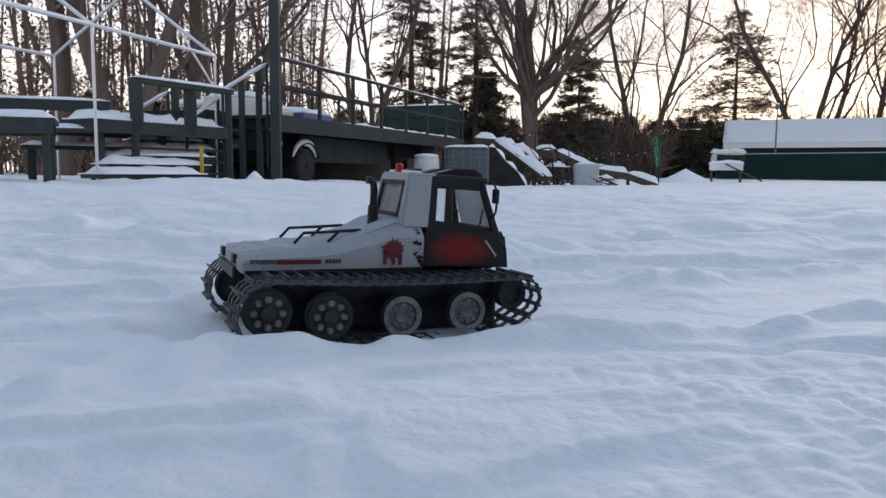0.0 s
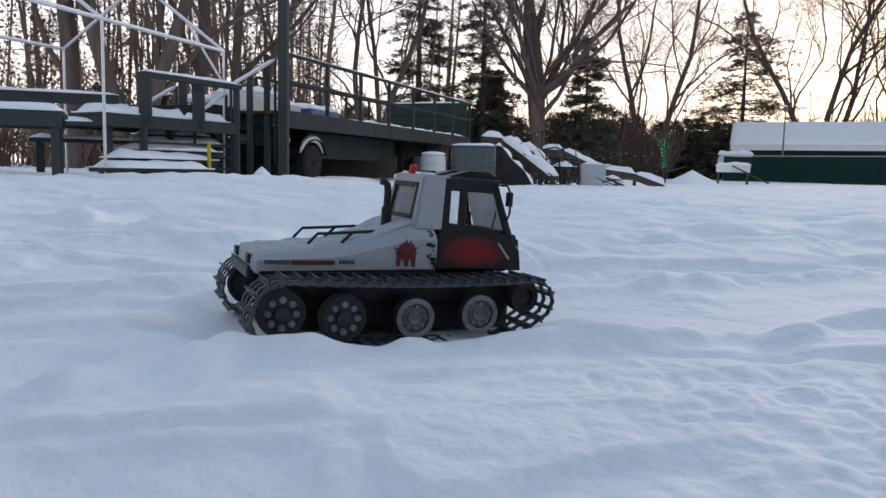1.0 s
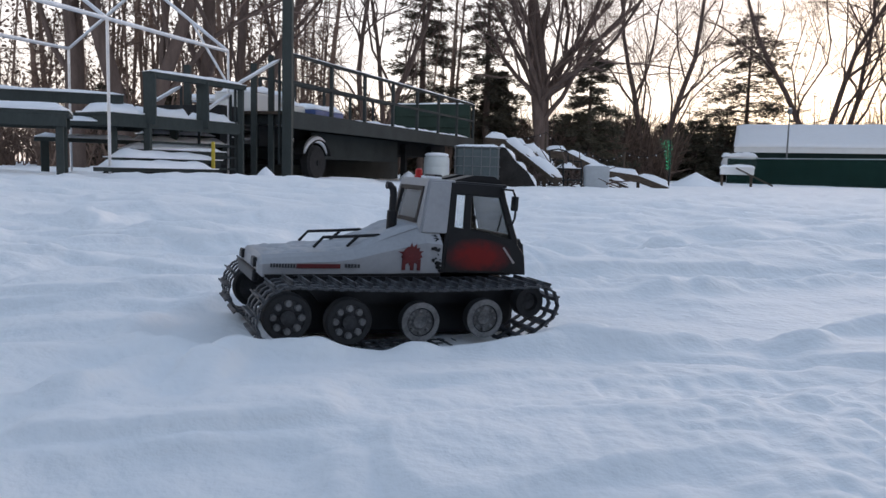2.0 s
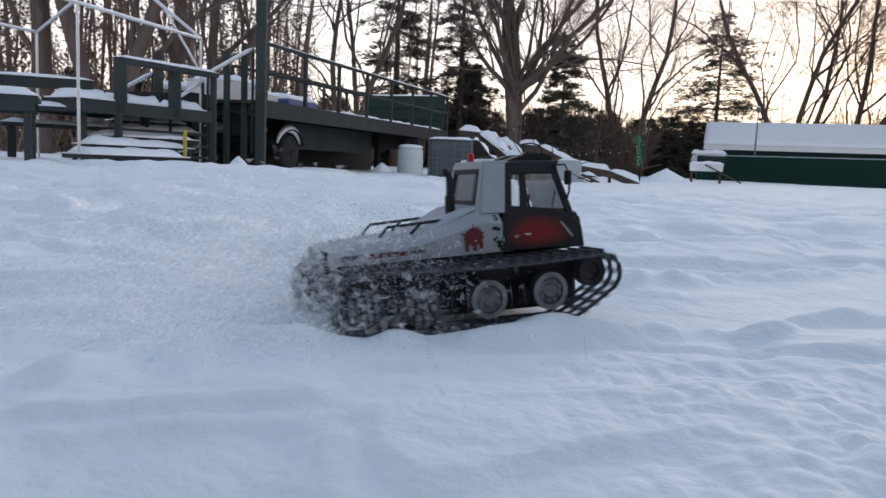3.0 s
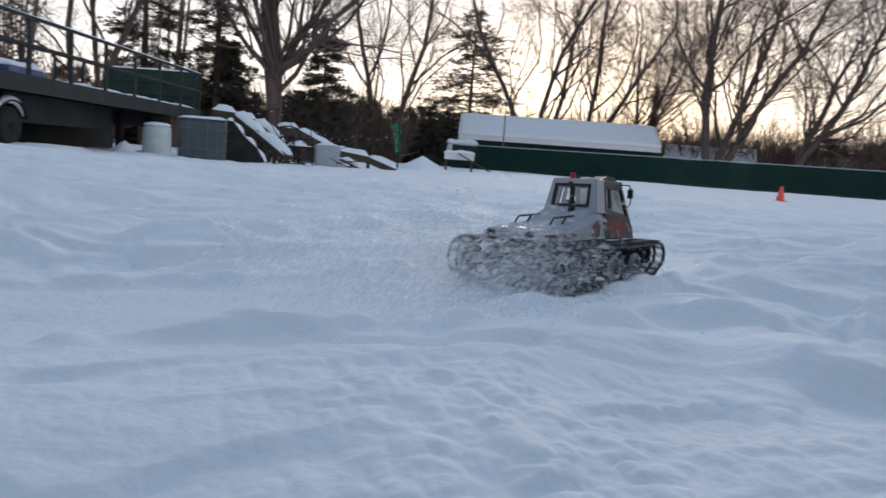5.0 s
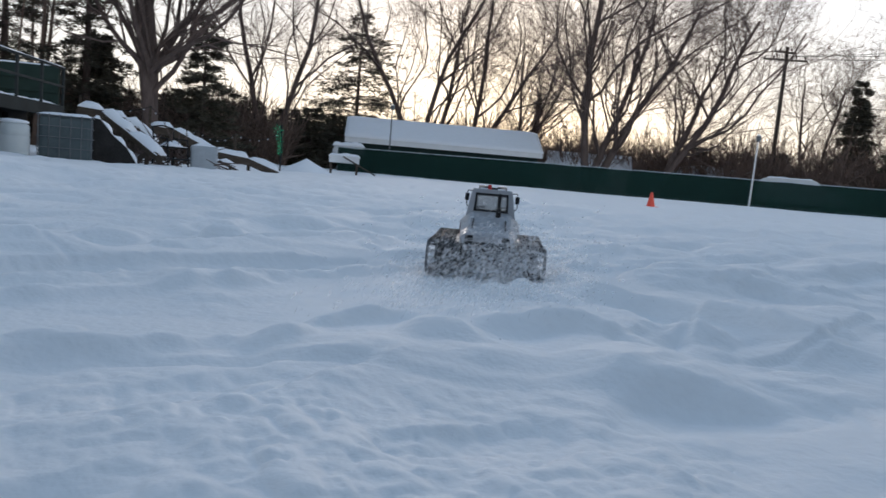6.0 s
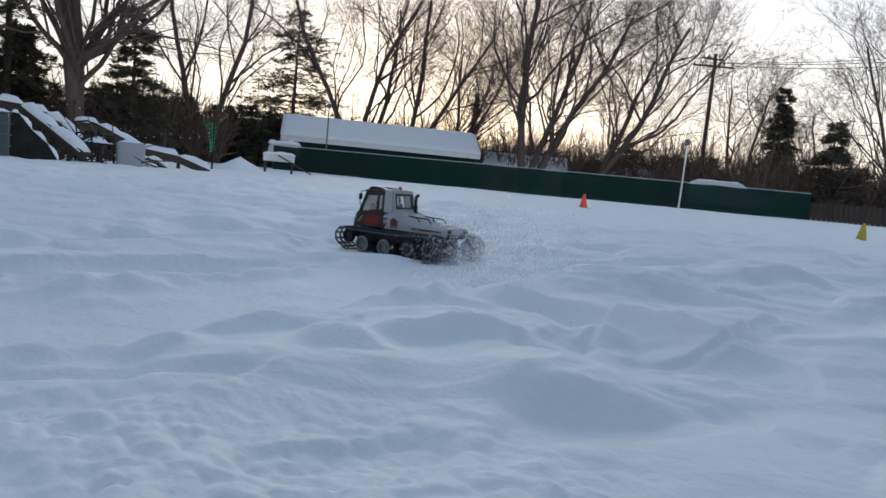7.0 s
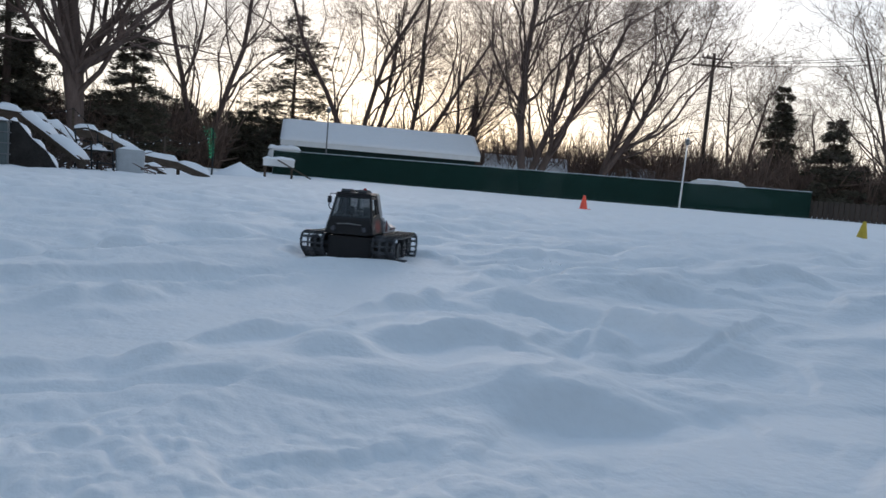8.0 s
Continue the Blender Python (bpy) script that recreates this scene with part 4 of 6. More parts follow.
def kiosk_table():
    """Board table with snow on it and a plank leaning against it."""
    t = root("board_table", pose(10.43, 28.1, 0.05, 0, 0, -20), "pale board table with a snowy top behind the heap", "table")
    posts_and_boards(t, "leg", [((x, y, 0), (x, y, 0.66), 0.08, 0.08) for x in (-0.5, 0.5) for y in (-0.3, 0.3)], WOOD)
    posts_and_boards(t, "apron", [((-0.58, -0.34, 0.56), (0.58, -0.34, 0.56), 0.04, 0.26)], WHITE_PAINT)
    posts_and_boards(t, "top", [((-0.6, 0, 0.68), (0.6, 0, 0.68), 0.75, 0.05)], WHITE_PAINT)
    bm = bmesh.new()
    cap_snow(bm, -0.6, 0.6, -0.37, 0.37, 0.706, 0.1, 31)
    part("snow_cap", bm, SNOW_CAP, t, "settled snow", smooth=True)
    bm = bmesh.new()
    beam(bm, (10.2, 27.6, 0.72), (11.4, 27.2, 0.1), 0.14, 0.05, bevel=0.006)
    tagged(part("leaning_plank", bm, WOOD), "weathered plank leaning on the pale table", "plank")


def shed():
    """Long low shed: snowy pitched roof, white fascia, green boarded walls."""
    a, b = Vector((18.44, 49.98, 0)), Vector((30.63, 44.95, 0))
    u = (b - a).normalized()
    n = Vector((-u.y, u.x, 0))
    m = Matrix.Translation(a) @ Matrix((u, n, Vector((0, 0, 1)))).transposed().to_4x4()
    t = root("shed", m, "long low green shed with a snow-covered pitched roof", "shed")
    L, half, ze, zr = (b - a).length, 2.7, 2.22, 3.66
    bm = bmesh.new()
    box(bm, 0.25, L - 0.25, -half + 0.35, -half + 0.45, -0.1, ze)
    box(bm, 0.25, L - 0.25, half - 0.45, half - 0.35, -0.1, ze)
    part("wall", bm, SIDING, t)
    for x in (0.25, L - 0.35):
        bm = bmesh.new()
        vs = [bm.verts.new((x + dx, y, z)) for dx in (0, 0.1) for y, z in ((-half + 0.35, -0.1), (half - 0.35, -0.1), (half - 0.35, ze), (0, zr - 0.15), (-half + 0.35, ze))]
        bm.faces.new(vs[:5])
        bm.faces.new(vs[5:][::-1])
        for i in range(5):
            bm.faces.new((vs[i], vs[5 + i], vs[5 + (i + 1) % 5], vs[(i + 1) % 5]))
        part("gable_wall", bm, SIDING, t)
    for i in range(30):
        x = 0.3 + i * (L - 0.6) / 29
        bm = bmesh.new()
        box(bm, x - 0.03, x + 0.03, -half + 0.32, -half + 0.352, -0.1, ze - 0.02)
        part("batten", bm, SIDING, t)
    for s in (-1, 1):
        bm = bmesh.new()
        vs = [bm.verts.new(p) for p in ((0, s * half, ze), (L, s * half, ze), (L, 0, zr), (0, 0, zr), (0, s * half, ze + 0.08), (L, s * half, ze + 0.08), (L, 0, zr + 0.08), (0, 0, zr + 0.08))]
        for q in ((0, 1, 2, 3), (7, 6, 5, 4), (0, 4, 5, 1), (1, 5, 6, 2), (2, 6, 7, 3), (3, 7, 4, 0)):
            bm.faces.new([vs[k] for k in q])
        part("roof", bm, WHITE_PAINT, t)
        bm = bmesh.new()
        box(bm, -0.02, L + 0.02, s * half - 0.03, s * half + 0.03, ze - 0.25, ze + 0.03, 0.006)
        part("fascia", bm, WHITE_PAINT, t)
        # snow sheet over this slope
        nx, ny = 44, 9
        verts, faces = [], []
        for lay in (0, 1):
            for i in range(nx + 1):
                for j in range(ny + 1):
                    x, f = -0.06 + (L + 0.12) * i / nx, j / ny
                    h = 0.085 if lay == 0 else 0.085 + (0.1 + 0.03 * noise.noise((x * 0.7, f * 3, s))) * min(1, 30 * min(i / nx, 1 - i / nx, f + 0.02) + 0.2)
                    verts.append((x, s * (half + 0.05) * (1 - f), ze + (zr - ze) * f + h))
        w = ny + 1
        q = (nx + 1) * w
        for i in range(nx):
            for j in range(ny):
                p = i * w + j
                faces.append((q + p, q + p + w, q + p + w + 1, q + p + 1))
        for i in range(nx):
            faces.append((i * w, (i + 1) * w, q + (i + 1) * w, q + i * w))
        for j in range(ny):
            faces.append((j, q + j, q + j + 1, j + 1))
            faces.append((nx * w + j, nx * w + j + 1, q + nx * w + j + 1, q + nx * w + j))
        shell("snow_cap", verts, faces, SNOW_CAP, t, smooth=True, label="smooth sheet of roof snow")


def windscreen_fence():
    """Chain-link fence covered with green fabric, panel after panel."""
    t = root("fence", pose(0, 0, 0), "long green fabric-covered fence along the field", "fence")
    ends = [Vector((15.2, 42.4, 0)), Vector((38.24, 23.82, 0))]
    for a, b in zip(ends, ends[1:]):
        n = max(2, round((b - a).length / 2.4))
        for i in range(n):
            p, q = a.lerp(b, i / n), a.lerp(b, (i + 1) / n)
            d = (q - p)
            verts, faces = [], []
            u = d.normalized()
            s = Vector((-u.y, u.x, 0))
            for side in (0.0, 0.012):
                for c in range(9):
                    sag = -0.035 * math.sin(math.pi * c / 8)
                    for k in range(4):
                        o = p + d * (c / 8) + s * (side + 0.03 * noise.noise((p.x + c * 0.5, k * 0.8, 2.0)))
                        verts.append((o.x, o.y, -0.05 + (1.50 + sag) * k / 3))
            for c in range(8):
                for k in range(3):
                    z = c * 4 + k
                    faces.append((z, z + 4, z + 5, z + 1))
                    faces.append((36 + z, 36 + z + 1, 36 + z + 5, 36 + z + 4))
            shell("fabric_panel", verts, faces, MESH_GREEN, t, smooth=True)
            bm = bmesh.new()
            tube(bm, [p + s * 0.06 + Vector((0, 0, -0.1)), p + s * 0.06 + Vector((0, 0, 1.5))], 0.03, 8)
            part("post", bm, GALV, t)
        bm = bmesh.new()
        tube(bm, [a + Vector((0, 0, 1.46)), b + Vector((0, 0, 1.46))], 0.02, 6)
        part("top_rail", bm, GALV, t)


def board_fence():
    t = root("board_fence", pose(0, 0, 0), "dark brown board fence past the green one", "fence")
    a, b = Vector((38.4, 23.9, 0)), Vector((40.5, 8.0, 0))
    n = 60
    for i in range(n):
        p = a.lerp(b, i / n)
        bm = bmesh.new()
        beam(bm, p + Vector((0, 0, -0.05)), p + Vector((0, 0, 1.0 + 0.03 * noise.noise((i, 0, 0)))), 0.03, 0.24)
        part("board", bm, POLE_WOOD, t)


def lamp_pole(x, y, h, label, r=0.05, lean=0.0):
    t = root("lamp_pole", pose(x, y, ground_z(x, y) - 0.1, 0, lean, 0), label, "lamp pole", "lamp poles round the field")
    bm = bmesh.new()
    tube(bm, [(0, 0, 0), (0, 0, h * 0.5), (0, 0, h)], [r, r * 0.9, r * 0.75], 10)
    part("pole", bm, CAGE_STEEL if x < 25 else GALV, t)
    bm = bmesh.new()
    lathe(bm, [(0.05, h), (0.12, h + 0.05), (0.13, h + 0.26), (0.09, h + 0.31), (0.02, h + 0.34)], 12)
    part("lamp_head", bm, CAGE_STEEL, t)
    bm = bmesh.new()
    lathe(bm, [(0.10, h + 0.30), (0.09, h + 0.33), (0.05, h + 0.36), (0.01, h + 0.37)], 12)
    part("snow_cap", bm, SNOW_CAP, t, "settled snow", smooth=True)


def utility_pole():
    x, y = 49.0, 40.1
    t = root("utility_pole", pose(x, y, 0, 0, 0, -48), "tall wooden utility pole with two crossarms and wires", "utility pole")
    bm = bmesh.new()
    tube(bm, [(0, 0, -0.3), (0.05, 0, 6), (0.1, 0, 12.0)], [0.19, 0.16, 0.13], 10)
    part("pole", bm, POLE_WOOD, t)
    for z, w in ((11.0, 1.55), (11.55, 0.8)):
        bm = bmesh.new()
        beam(bm, (-w, -0.15, z + 0.1), (w, -0.15, z - 0.06), 0.12, 0.14, bevel=0.01)
        part("crossarm", bm, POLE_WOOD, t)
        for s in (-0.9, -0.5, 0.5, 0.9):
            bm = bmesh.new()
            lathe(bm, [(0.03, 0), (0.06, 0.03), (0.05, 0.1), (0.07, 0.13), (0.03, 0.2)], 8, Matrix.Translation((s * w, -0.15, z + 0.13)))
            part("insulator", bm, SHADOW_STEEL, t)
    ends = [((-1.4, -0.15, 11.3), (26, -12, 13.0)), ((0, -0.15, 11.3), (26, -12.5, 12.6)), ((1.4, -0.15, 11.1), (26, -13, 12.2)), ((0, 0, 8.2), (30, -8, 7.6)), ((0, 0, 7.0), (30, -8, 6.6)),
            ((0, 0, 8.2), (-40, 25, 6.6)), ((0, 0, 7.6), (-24, 40, 4.0))]
    for a, b in ends:
        bm = bmesh.new()
        a, b = Vector(a), Vector(b)
        tube(bm, [a.lerp(b, i / 14) - Vector((0, 0, 0.9 * 4 * (i / 14) * (1 - i / 14))) for i in range(15)], 0.016, 4)
        part("wire", bm, SHADOW_STEEL, t)


def traffic_cone(x, y, mat, label, h=0.36, lean=0.0):
    t = root("traffic_cone", pose(x, y, ground_z(x, y) - 0.01, 0, lean, 0), label, "cone", "marker cones on the field")
    bm = bmesh.new()
    box(bm, -0.13, 0.13, -0.13, 0.13, 0, 0.02, 0.006)
    part("base", bm, mat, t)
    bm = bmesh.new()
    lathe(bm, [(0.105, 0.02), (0.1, 0.03), (0.03, h - 0.01), (0.022, h)], 18)
    part("body", bm, mat, t)


def far_house(x, y, w, d, h, turn, label):
    t = root("house", pose(x, y, 0, 0, 0, turn), label, "house", "houses beyond the fence")
    bm = bmesh.new()
    box(bm, -w / 2, w / 2, -d / 2, d / 2, -0.1, h)
    part("wall", bm, WHITE_PAINT, t)
    for s in (-1, 1):
        bm = bmesh.new()
        vs = [bm.verts.new(p) for p in ((-w / 2 - 0.3, s * (d / 2 + 0.3), h - 0.1), (w / 2 + 0.3, s * (d / 2 + 0.3), h - 0.1), (w / 2 + 0.3, 0, h + 1.1), (-w / 2 - 0.3, 0, h + 1.1))]
        ws = [bm.verts.new(v.co + Vector((0, 0, 0.22))) for v in vs]
        bm.faces.new(vs)
        bm.faces.new(ws[::-1])
        for i in range(4):
            bm.faces.new((vs[i], ws[i], ws[(i + 1) % 4], vs[(i + 1) % 4]))
        part("roof", bm, SNOW_CAP, t, "snow-covered roof")
    for x0 in (-w * 0.28, w * 0.12):
        bm = bmesh.new()
        box(bm, x0, x0 + w * 0.16, -d / 2 - 0.03, -d / 2 + 0.02, h * 0.35, h * 0.75)
        part("window", bm, SHADOW_STEEL, t)


def parked_van():
    t = root("parked_van", pose(37.6, 28.6, 0, 0, 0, -51), "pale van parked close behind the green fence", "van")
    body = material("pale_van_paint", (0.6, 0.62, 0.64), 0.35, vary=0.05, bump=0)
    bm = bmesh.new()
    prof = [(-2.2, 0.35), (-2.2, 1.5), (-1.9, 1.72), (0.7, 1.72), (1.4, 1.15), (2.2, 1.0), (2.3, 0.6), (2.3, 0.35)]
    rows = []
    for y in (-0.85, 0.85):
        rows.append([bm.verts.new((x, y * (0.9 if z > 1.3 else 1), z)) for x, z in prof])
    bm.faces.new(rows[0])
    bm.faces.new(rows[1][::-1])
    for i in range(len(prof)):
        k = (i + 1) % len(prof)
        bm.faces.new((rows[0][i], rows[1][i], rows[1][k], rows[0][k]))
    bmesh.ops.bevel(bm, geom=bm.edges[:], offset=0.05, segments=2, affect="EDGES")
    part("body", bm, body, t)
    for x in (-1.4, 1.5):
        for y in (-0.85, 0.7):
            bm = bmesh.new()
            lathe(bm, [(0.2, 0), (0.32, 0.02), (0.34, 0.08), (0.32, 0.15), (0.2, 0.17)], 20, Matrix.Translation((x, y + 0.16, 0.34)) @ Matrix.Rotation(radians(90), 4, "X"))
            part("wheel", bm, TYRE, t)
    bm = bmesh.new()
    cap_snow(bm, -1.8, 0.6, -0.7, 0.7, 1.725, 0.08, 12)
    part("snow_cap", bm, SNOW_CAP, t, "settled snow", smooth=True)


def lit_post():
    """Stake wound with green fairy lights."""
    glow = bpy.data.materials.new("green_bulb_glow")
    glow.use_nodes = True
    p = glow.node_tree.nodes["Principled BSDF"]
    p.inputs["Base Color"].default_value = (0.0, 0.25, 0.12, 1)
    p.inputs["Emission Color"].default_value = (0.0, 0.9, 0.42, 1)
    p.inputs["Emission Strength"].default_value = 0.22
    x, y = 7.07, 25.0
    t = root("light_stake", pose(x, y, 0), "dark stake wound with small green fairy lights", "light string")
    bm = bmesh.new()
    tube(bm, [(0, 0, -0.1), (0.02, 0, 0.8), (-0.02, 0, 1.55)], 0.03, 8)
    part("stake", bm, SHADOW_STEEL, t)
    rnd = random.Random(8)
    for i in range(60):
        f = i / 60
        a = i * 0.9
        r = 0.05 + 0.16 * f * rnd.random()
        bm = bmesh.new()
        bmesh.ops.create_icosphere(bm, subdivisions=1, radius=0.012, matrix=Matrix.Translation((-0.03 + r * math.cos(a) - 0.1 * f * f, r * math.sin(a), 0.55 + 1.0 * f)))
        part("bulb", bm, glow, t)


def light_string():
    """Drooping string with snow-dusted clear bulbs, from post to post."""
    t = root("light_string", pose(0, 0, 0), "drooping snow-dusted string of clear bulbs between stakes", "light string")
    pts = [Vector(p) for p in ((0.9, 21.0, 1.55), (2.6, 21.6, 1.5), (4.0, 22.5, 1.0), (5.2, 23.2, 1.05), (7.0, 24.9, 1.3))]
    for a, b in zip(pts, pts[1:]):
        line = [a.lerp(b, i / 10) - Vector((0, 0, 0.22 * 4 * (i / 10) * (1 - i / 10))) for i in range(11)]
        bm = bmesh.new()
        tube(bm, line, 0.008, 5)
        part("cord", bm, SHADOW_STEEL, t)
        for p in line[1::2]:
            bm = bmesh.new()
            bmesh.ops.create_icosphere(bm, subdivisions=1, radius=0.016, matrix=Matrix.Translation(p - Vector((0, 0, 0.03))))
            part("bulb", bm, SNOW_CAP, t)
    for p in pts[:-1]:
        tagged(timber_post(p.x, p.y + 0.06, p.z + 0.02, 0.06, "thin weathered stake at the field's edge", WOOD), group="stakes at the field's edge")


def propane_tank():
    t = root("gas_tank", pose(15.9, 42.6, 0.0, 0, 0, -22), "white gas tank with a rounded snow cap by the shed", "tank")
    bm = bmesh.new()
    lathe(bm, [(0.05, -0.95), (0.35, -0.85), (0.5, -0.6), (0.5, 0.6), (0.35, 0.85), (0.05, 0.95)], 20, Matrix.Translation((0, 0.6, 1.2)) @ Matrix.Rotation(radians(90), 4, "Y"))
    part("tank", bm, WHITE_PAINT, t, smooth=True)
    for x in (-0.5, 0.5):
        bm = bmesh.new()
        box(bm, x - 0.08, x + 0.08, 0.3, 0.9, -0.1, 0.85)
        part("foot", bm, STONE, t)
    bm = bmesh.new()
    cap_snow(bm, -0.95, 0.95, 0.2, 1.0, 1.55, 0.28, 14, m=None)
    part("snow_cap", bm, SNOW_CAP, t, "rounded settled snow", smooth=True)


carport_frame()
viewing_platform()
broad_steps()
handrail((-3.3, 11.5, 1.52), (-2.75, 12.0, 1.98), 1.6, "snow-lined pipe handrail up to the trailer deck")
handrail((-4.6, 11.3, 1.15), (-4.15, 11.6, 1.5), 1.3, "snow-lined pipe handrail beside the steps")
handrail((-3.75, 11.2, 1.05), (-3.4, 11.6, 1.4), 1.3, "snow-lined pipe handrail beside the steps")
picnic_table(pose(-4.75, 8.05, ground_z(-4.75, 8.05) - 0.12, 0, 0, 24), 1.25, 101, "green timber picnic table under thick rounded snow")
bench(pose(-5.1, 9.6, 0.1, 0, 0, 20), 1.7, 0.72, 111)
bench(pose(-4.95, 10.3, 0.0, 0, 0, 30), 1.3, 0.62, 121, back=False)
TRAILER = flatbed_trailer()
deck_load(TRAILER)
for px, py, ph, pw, lab in ((-2.62, 12.0, 4.4, 0.15, "tall dark green timber post at the trailer's end"), (-2.95, 12.3, 2.1, 0.09, "dark green timber post by the trailer's entry"), (-3.2, 12.2, 1.95, 0.09, "dark green timber post by the trailer's entry"), (-2.72, 12.6, 2.1, 0.08, "dark green timber post by the trailer's entry")):
    timber_post(px, py, ph, pw, lab)
stacked_chairs(pose(-3.35, 13.3, 0.55, 0, 0, 10), 130)
stacked_chairs(pose(-4.2, 13.6, 0.5, 0, 0, 14), 140)
liquid_tote()
plastic_drum()
stone_bank()
log_flume([(0.78, 18.98, 1.16), (1.34, 18.95, 1.12), (1.9, 18.4, 0.68), (2.45, 17.84, 0.22)], "timber_slide", "timber slide on posts thick with lumpy snow", 0.34, 151)
log_flume([(1.5, 20.6, 1.12), (1.95, 20.6, 1.06), (2.6, 20.2, 0.55)], "timber_slide", "short timber slide with lumpy snow", 0.3, 161)
log_flume([(2.59, 21.85, 0.98), (3.23, 21.76, 0.94), (4.25, 21.58, 0.45), (5.2, 21.4, 0.32), (5.99, 21.17, 0.02)], "timber_slide", "long low timber slide thick with snow", 0.3, 171)
log_flume([(3.75, 19.9, 0.05), (4.1, 19.85, 0.22), (4.55, 19.8, 0.02)], "low_arch", "low bent board arch under snow", 0.2, 181, sides=False)
def brush_pile():
    """Cut sticks heaped among the slides."""
    rnd = random.Random(15)
    bm = bmesh.new()
    for i in range(90):
        x, y = rnd.gauss(2.4, 0.6), rnd.gauss(19.3, 0.4)
        p = Vector((x, y, rnd.uniform(0.0, 0.25)))
        d = Vector((rnd.uniform(-1, 1), rnd.uniform(-0.5, 0.5), rnd.uniform(-0.1, 0.75))).normalized() * rnd.uniform(0.4, 1.1)
        tube(bm, [p, p + d * 0.5 + Vector((0, 0, rnd.uniform(-0.05, 0.08))), p + d], [0.022, 0.016, 0.008], 5)
    ob = part("brush_pile", bm, BARK)
    tagged(ob, "heap of dark cut sticks among the slides", "brush", kind="stuff")


brush_pile()
garden_chair(pose(2.75, 18.6, 0.05, 0, 0, 35))
covered_crate()
snow_heap(8.5, 26.7, 1.25, 1.0, 0.52, "sharp cone of heaped snow at the field's edge", 5)
snow_heap(-2.62, 10.6, 0.19, 0.17, 0.17, "small rounded snow-capped stump by the trailer", 6, flat=1.0)
snow_heap(-0.95, 16.3, 0.24, 0.2, 0.22, "small snow-covered lump beside the drum", 7, flat=1.0)
kiosk_table()
shed()
windscreen_fence()
board_fence()
lamp_pole(18.26, 42.0, 3.9, "slim pale lamp pole with a lantern head by the shed")
lamp_pole(30.47, 25.88, 3.25, "slim pale lamp pole leaning by the fence", lean=2.0)
utility_pole()
timber_post(39.3, 57.9, 8.4, 0.28, "thin weathered timber pole beyond the shed", POLE_WOOD)
traffic_cone(13.5, 14.3, ORANGE, "orange plastic marker cone on the snow", 0.36)
traffic_cone(14.35, 7.7, YELLOW, "yellow plastic marker cone leaning on the snow", 0.36, 8)
timber_post(-3.36, 10.62, 0.66, 0.045, "yellow bollard post by the steps", YELLOW)
far_house(38.6, 49.0, 6, 5, 1.7, -38, "low white house with a snowy roof beyond the fence")
far_house(47.0, 45.5, 3.2, 4, 1.5, -44, "small white house with a snowy roof beyond the fence")
far_house(51.5, 44.0, 3.6, 4, 1.4, -46, "small white house with a snowy roof beyond the fence")
parked_van()
propane_tank()
lit_post()
light_string()


# ---- the model snow groomer ----
WHITE_BODY = material("dirty_white_plastic", (0.35, 0.355, 0.375), 0.42, vary=0.16, scale=14, fine=120, bump=0.12, dist=0.0008)
BLACK_BODY = material("black_plastic", (0.017, 0.017, 0.019), 0.42, vary=0.3, scale=20, fine=150, bump=0.1, dist=0.0005, spec=0.25)
TRACK_STEEL = material("dark_track_metal", (0.022, 0.022, 0.025), 0.5, vary=0.3, scale=30, fine=160, bump=0.3, dist=0.0008, spec=0.3, second=(0.10, 0.105, 0.115), spread=0.3)
BELT = material("black_track_belt", (0.024, 0.024, 0.026), 0.8, vary=0.3, scale=40, fine=200, bump=0.3, dist=0.0008)
WHEEL_GREY = material("snow_dusted_grey_wheel", (0.075, 0.073, 0.075), 0.8, spec=0.2, second=(0.27, 0.265, 0.265), spread=0.5, vary=0.15, scale=45, fine=220, bump=0.3, dist=0.0008)
WHEEL_DARK = material("dark_drive_wheel", (0.02, 0.02, 0.022), 0.6, vary=0.3, scale=40, fine=200, bump=0.3, dist=0.0008, spec=0.3, second=(0.06, 0.06, 0.065), spread=0.4)
RED_DECAL = material("dark_red_decal", (0.13, 0.008, 0.010), 0.45, vary=0.35, scale=45, fine=200, bump=0)
FLAME_RED = material("red_flame_print", (0.012, 0.006, 0.006), 0.5, vary=0.3, scale=26, fine=90, bump=0, second=(0.17, 0.010, 0.008), spread=0.4, spec=0.25)
DARK_DECAL = material("charcoal_decal", (0.05, 0.05, 0.055), 0.5, vary=0.2, bump=0)
PALE_DECAL = material("pale_grey_decal", (0.38, 0.33, 0.33), 0.5, vary=0.2, bump=0)
BEACON_RED = material("red_beacon_lens", (0.5, 0.02, 0.02), 0.25, vary=0.1, bump=0)
LAMP_PALE = material("pale_lamp_lens", (0.07, 0.07, 0.08), 0.2, vary=0.1, bump=0)
SEAT_GREY = material("grey_cab_lining", (0.05, 0.048, 0.048), 0.7, vary=0.2, scale=30, bump=0.1, dist=0.0005)
CRUST = material("dirty_thin_snow", (0.42, 0.43, 0.455), 0.8, vary=0.15, scale=40, fine=220, bump=0.4, dist=0.001, spec=0.2)
GLASS = bpy.data.materials.new("thin_window_glass")
GLASS.use_nodes = True
_t = GLASS.node_tree
_t.nodes.remove(_t.nodes["Principled BSDF"])
_tr, _gl, _mx = (_t.nodes.new(k) for k in ("ShaderNodeBsdfTransparent", "ShaderNodeBsdfGlossy", "ShaderNodeMixShader"))
_tr.inputs["Color"].default_value = (0.97, 0.98, 0.98, 1)
_gl.inputs["Roughness"].default_value = 0.05
_mx.inputs[0].default_value = 0.05
_t.links.new(_tr.outputs[0], _mx.inputs[1])
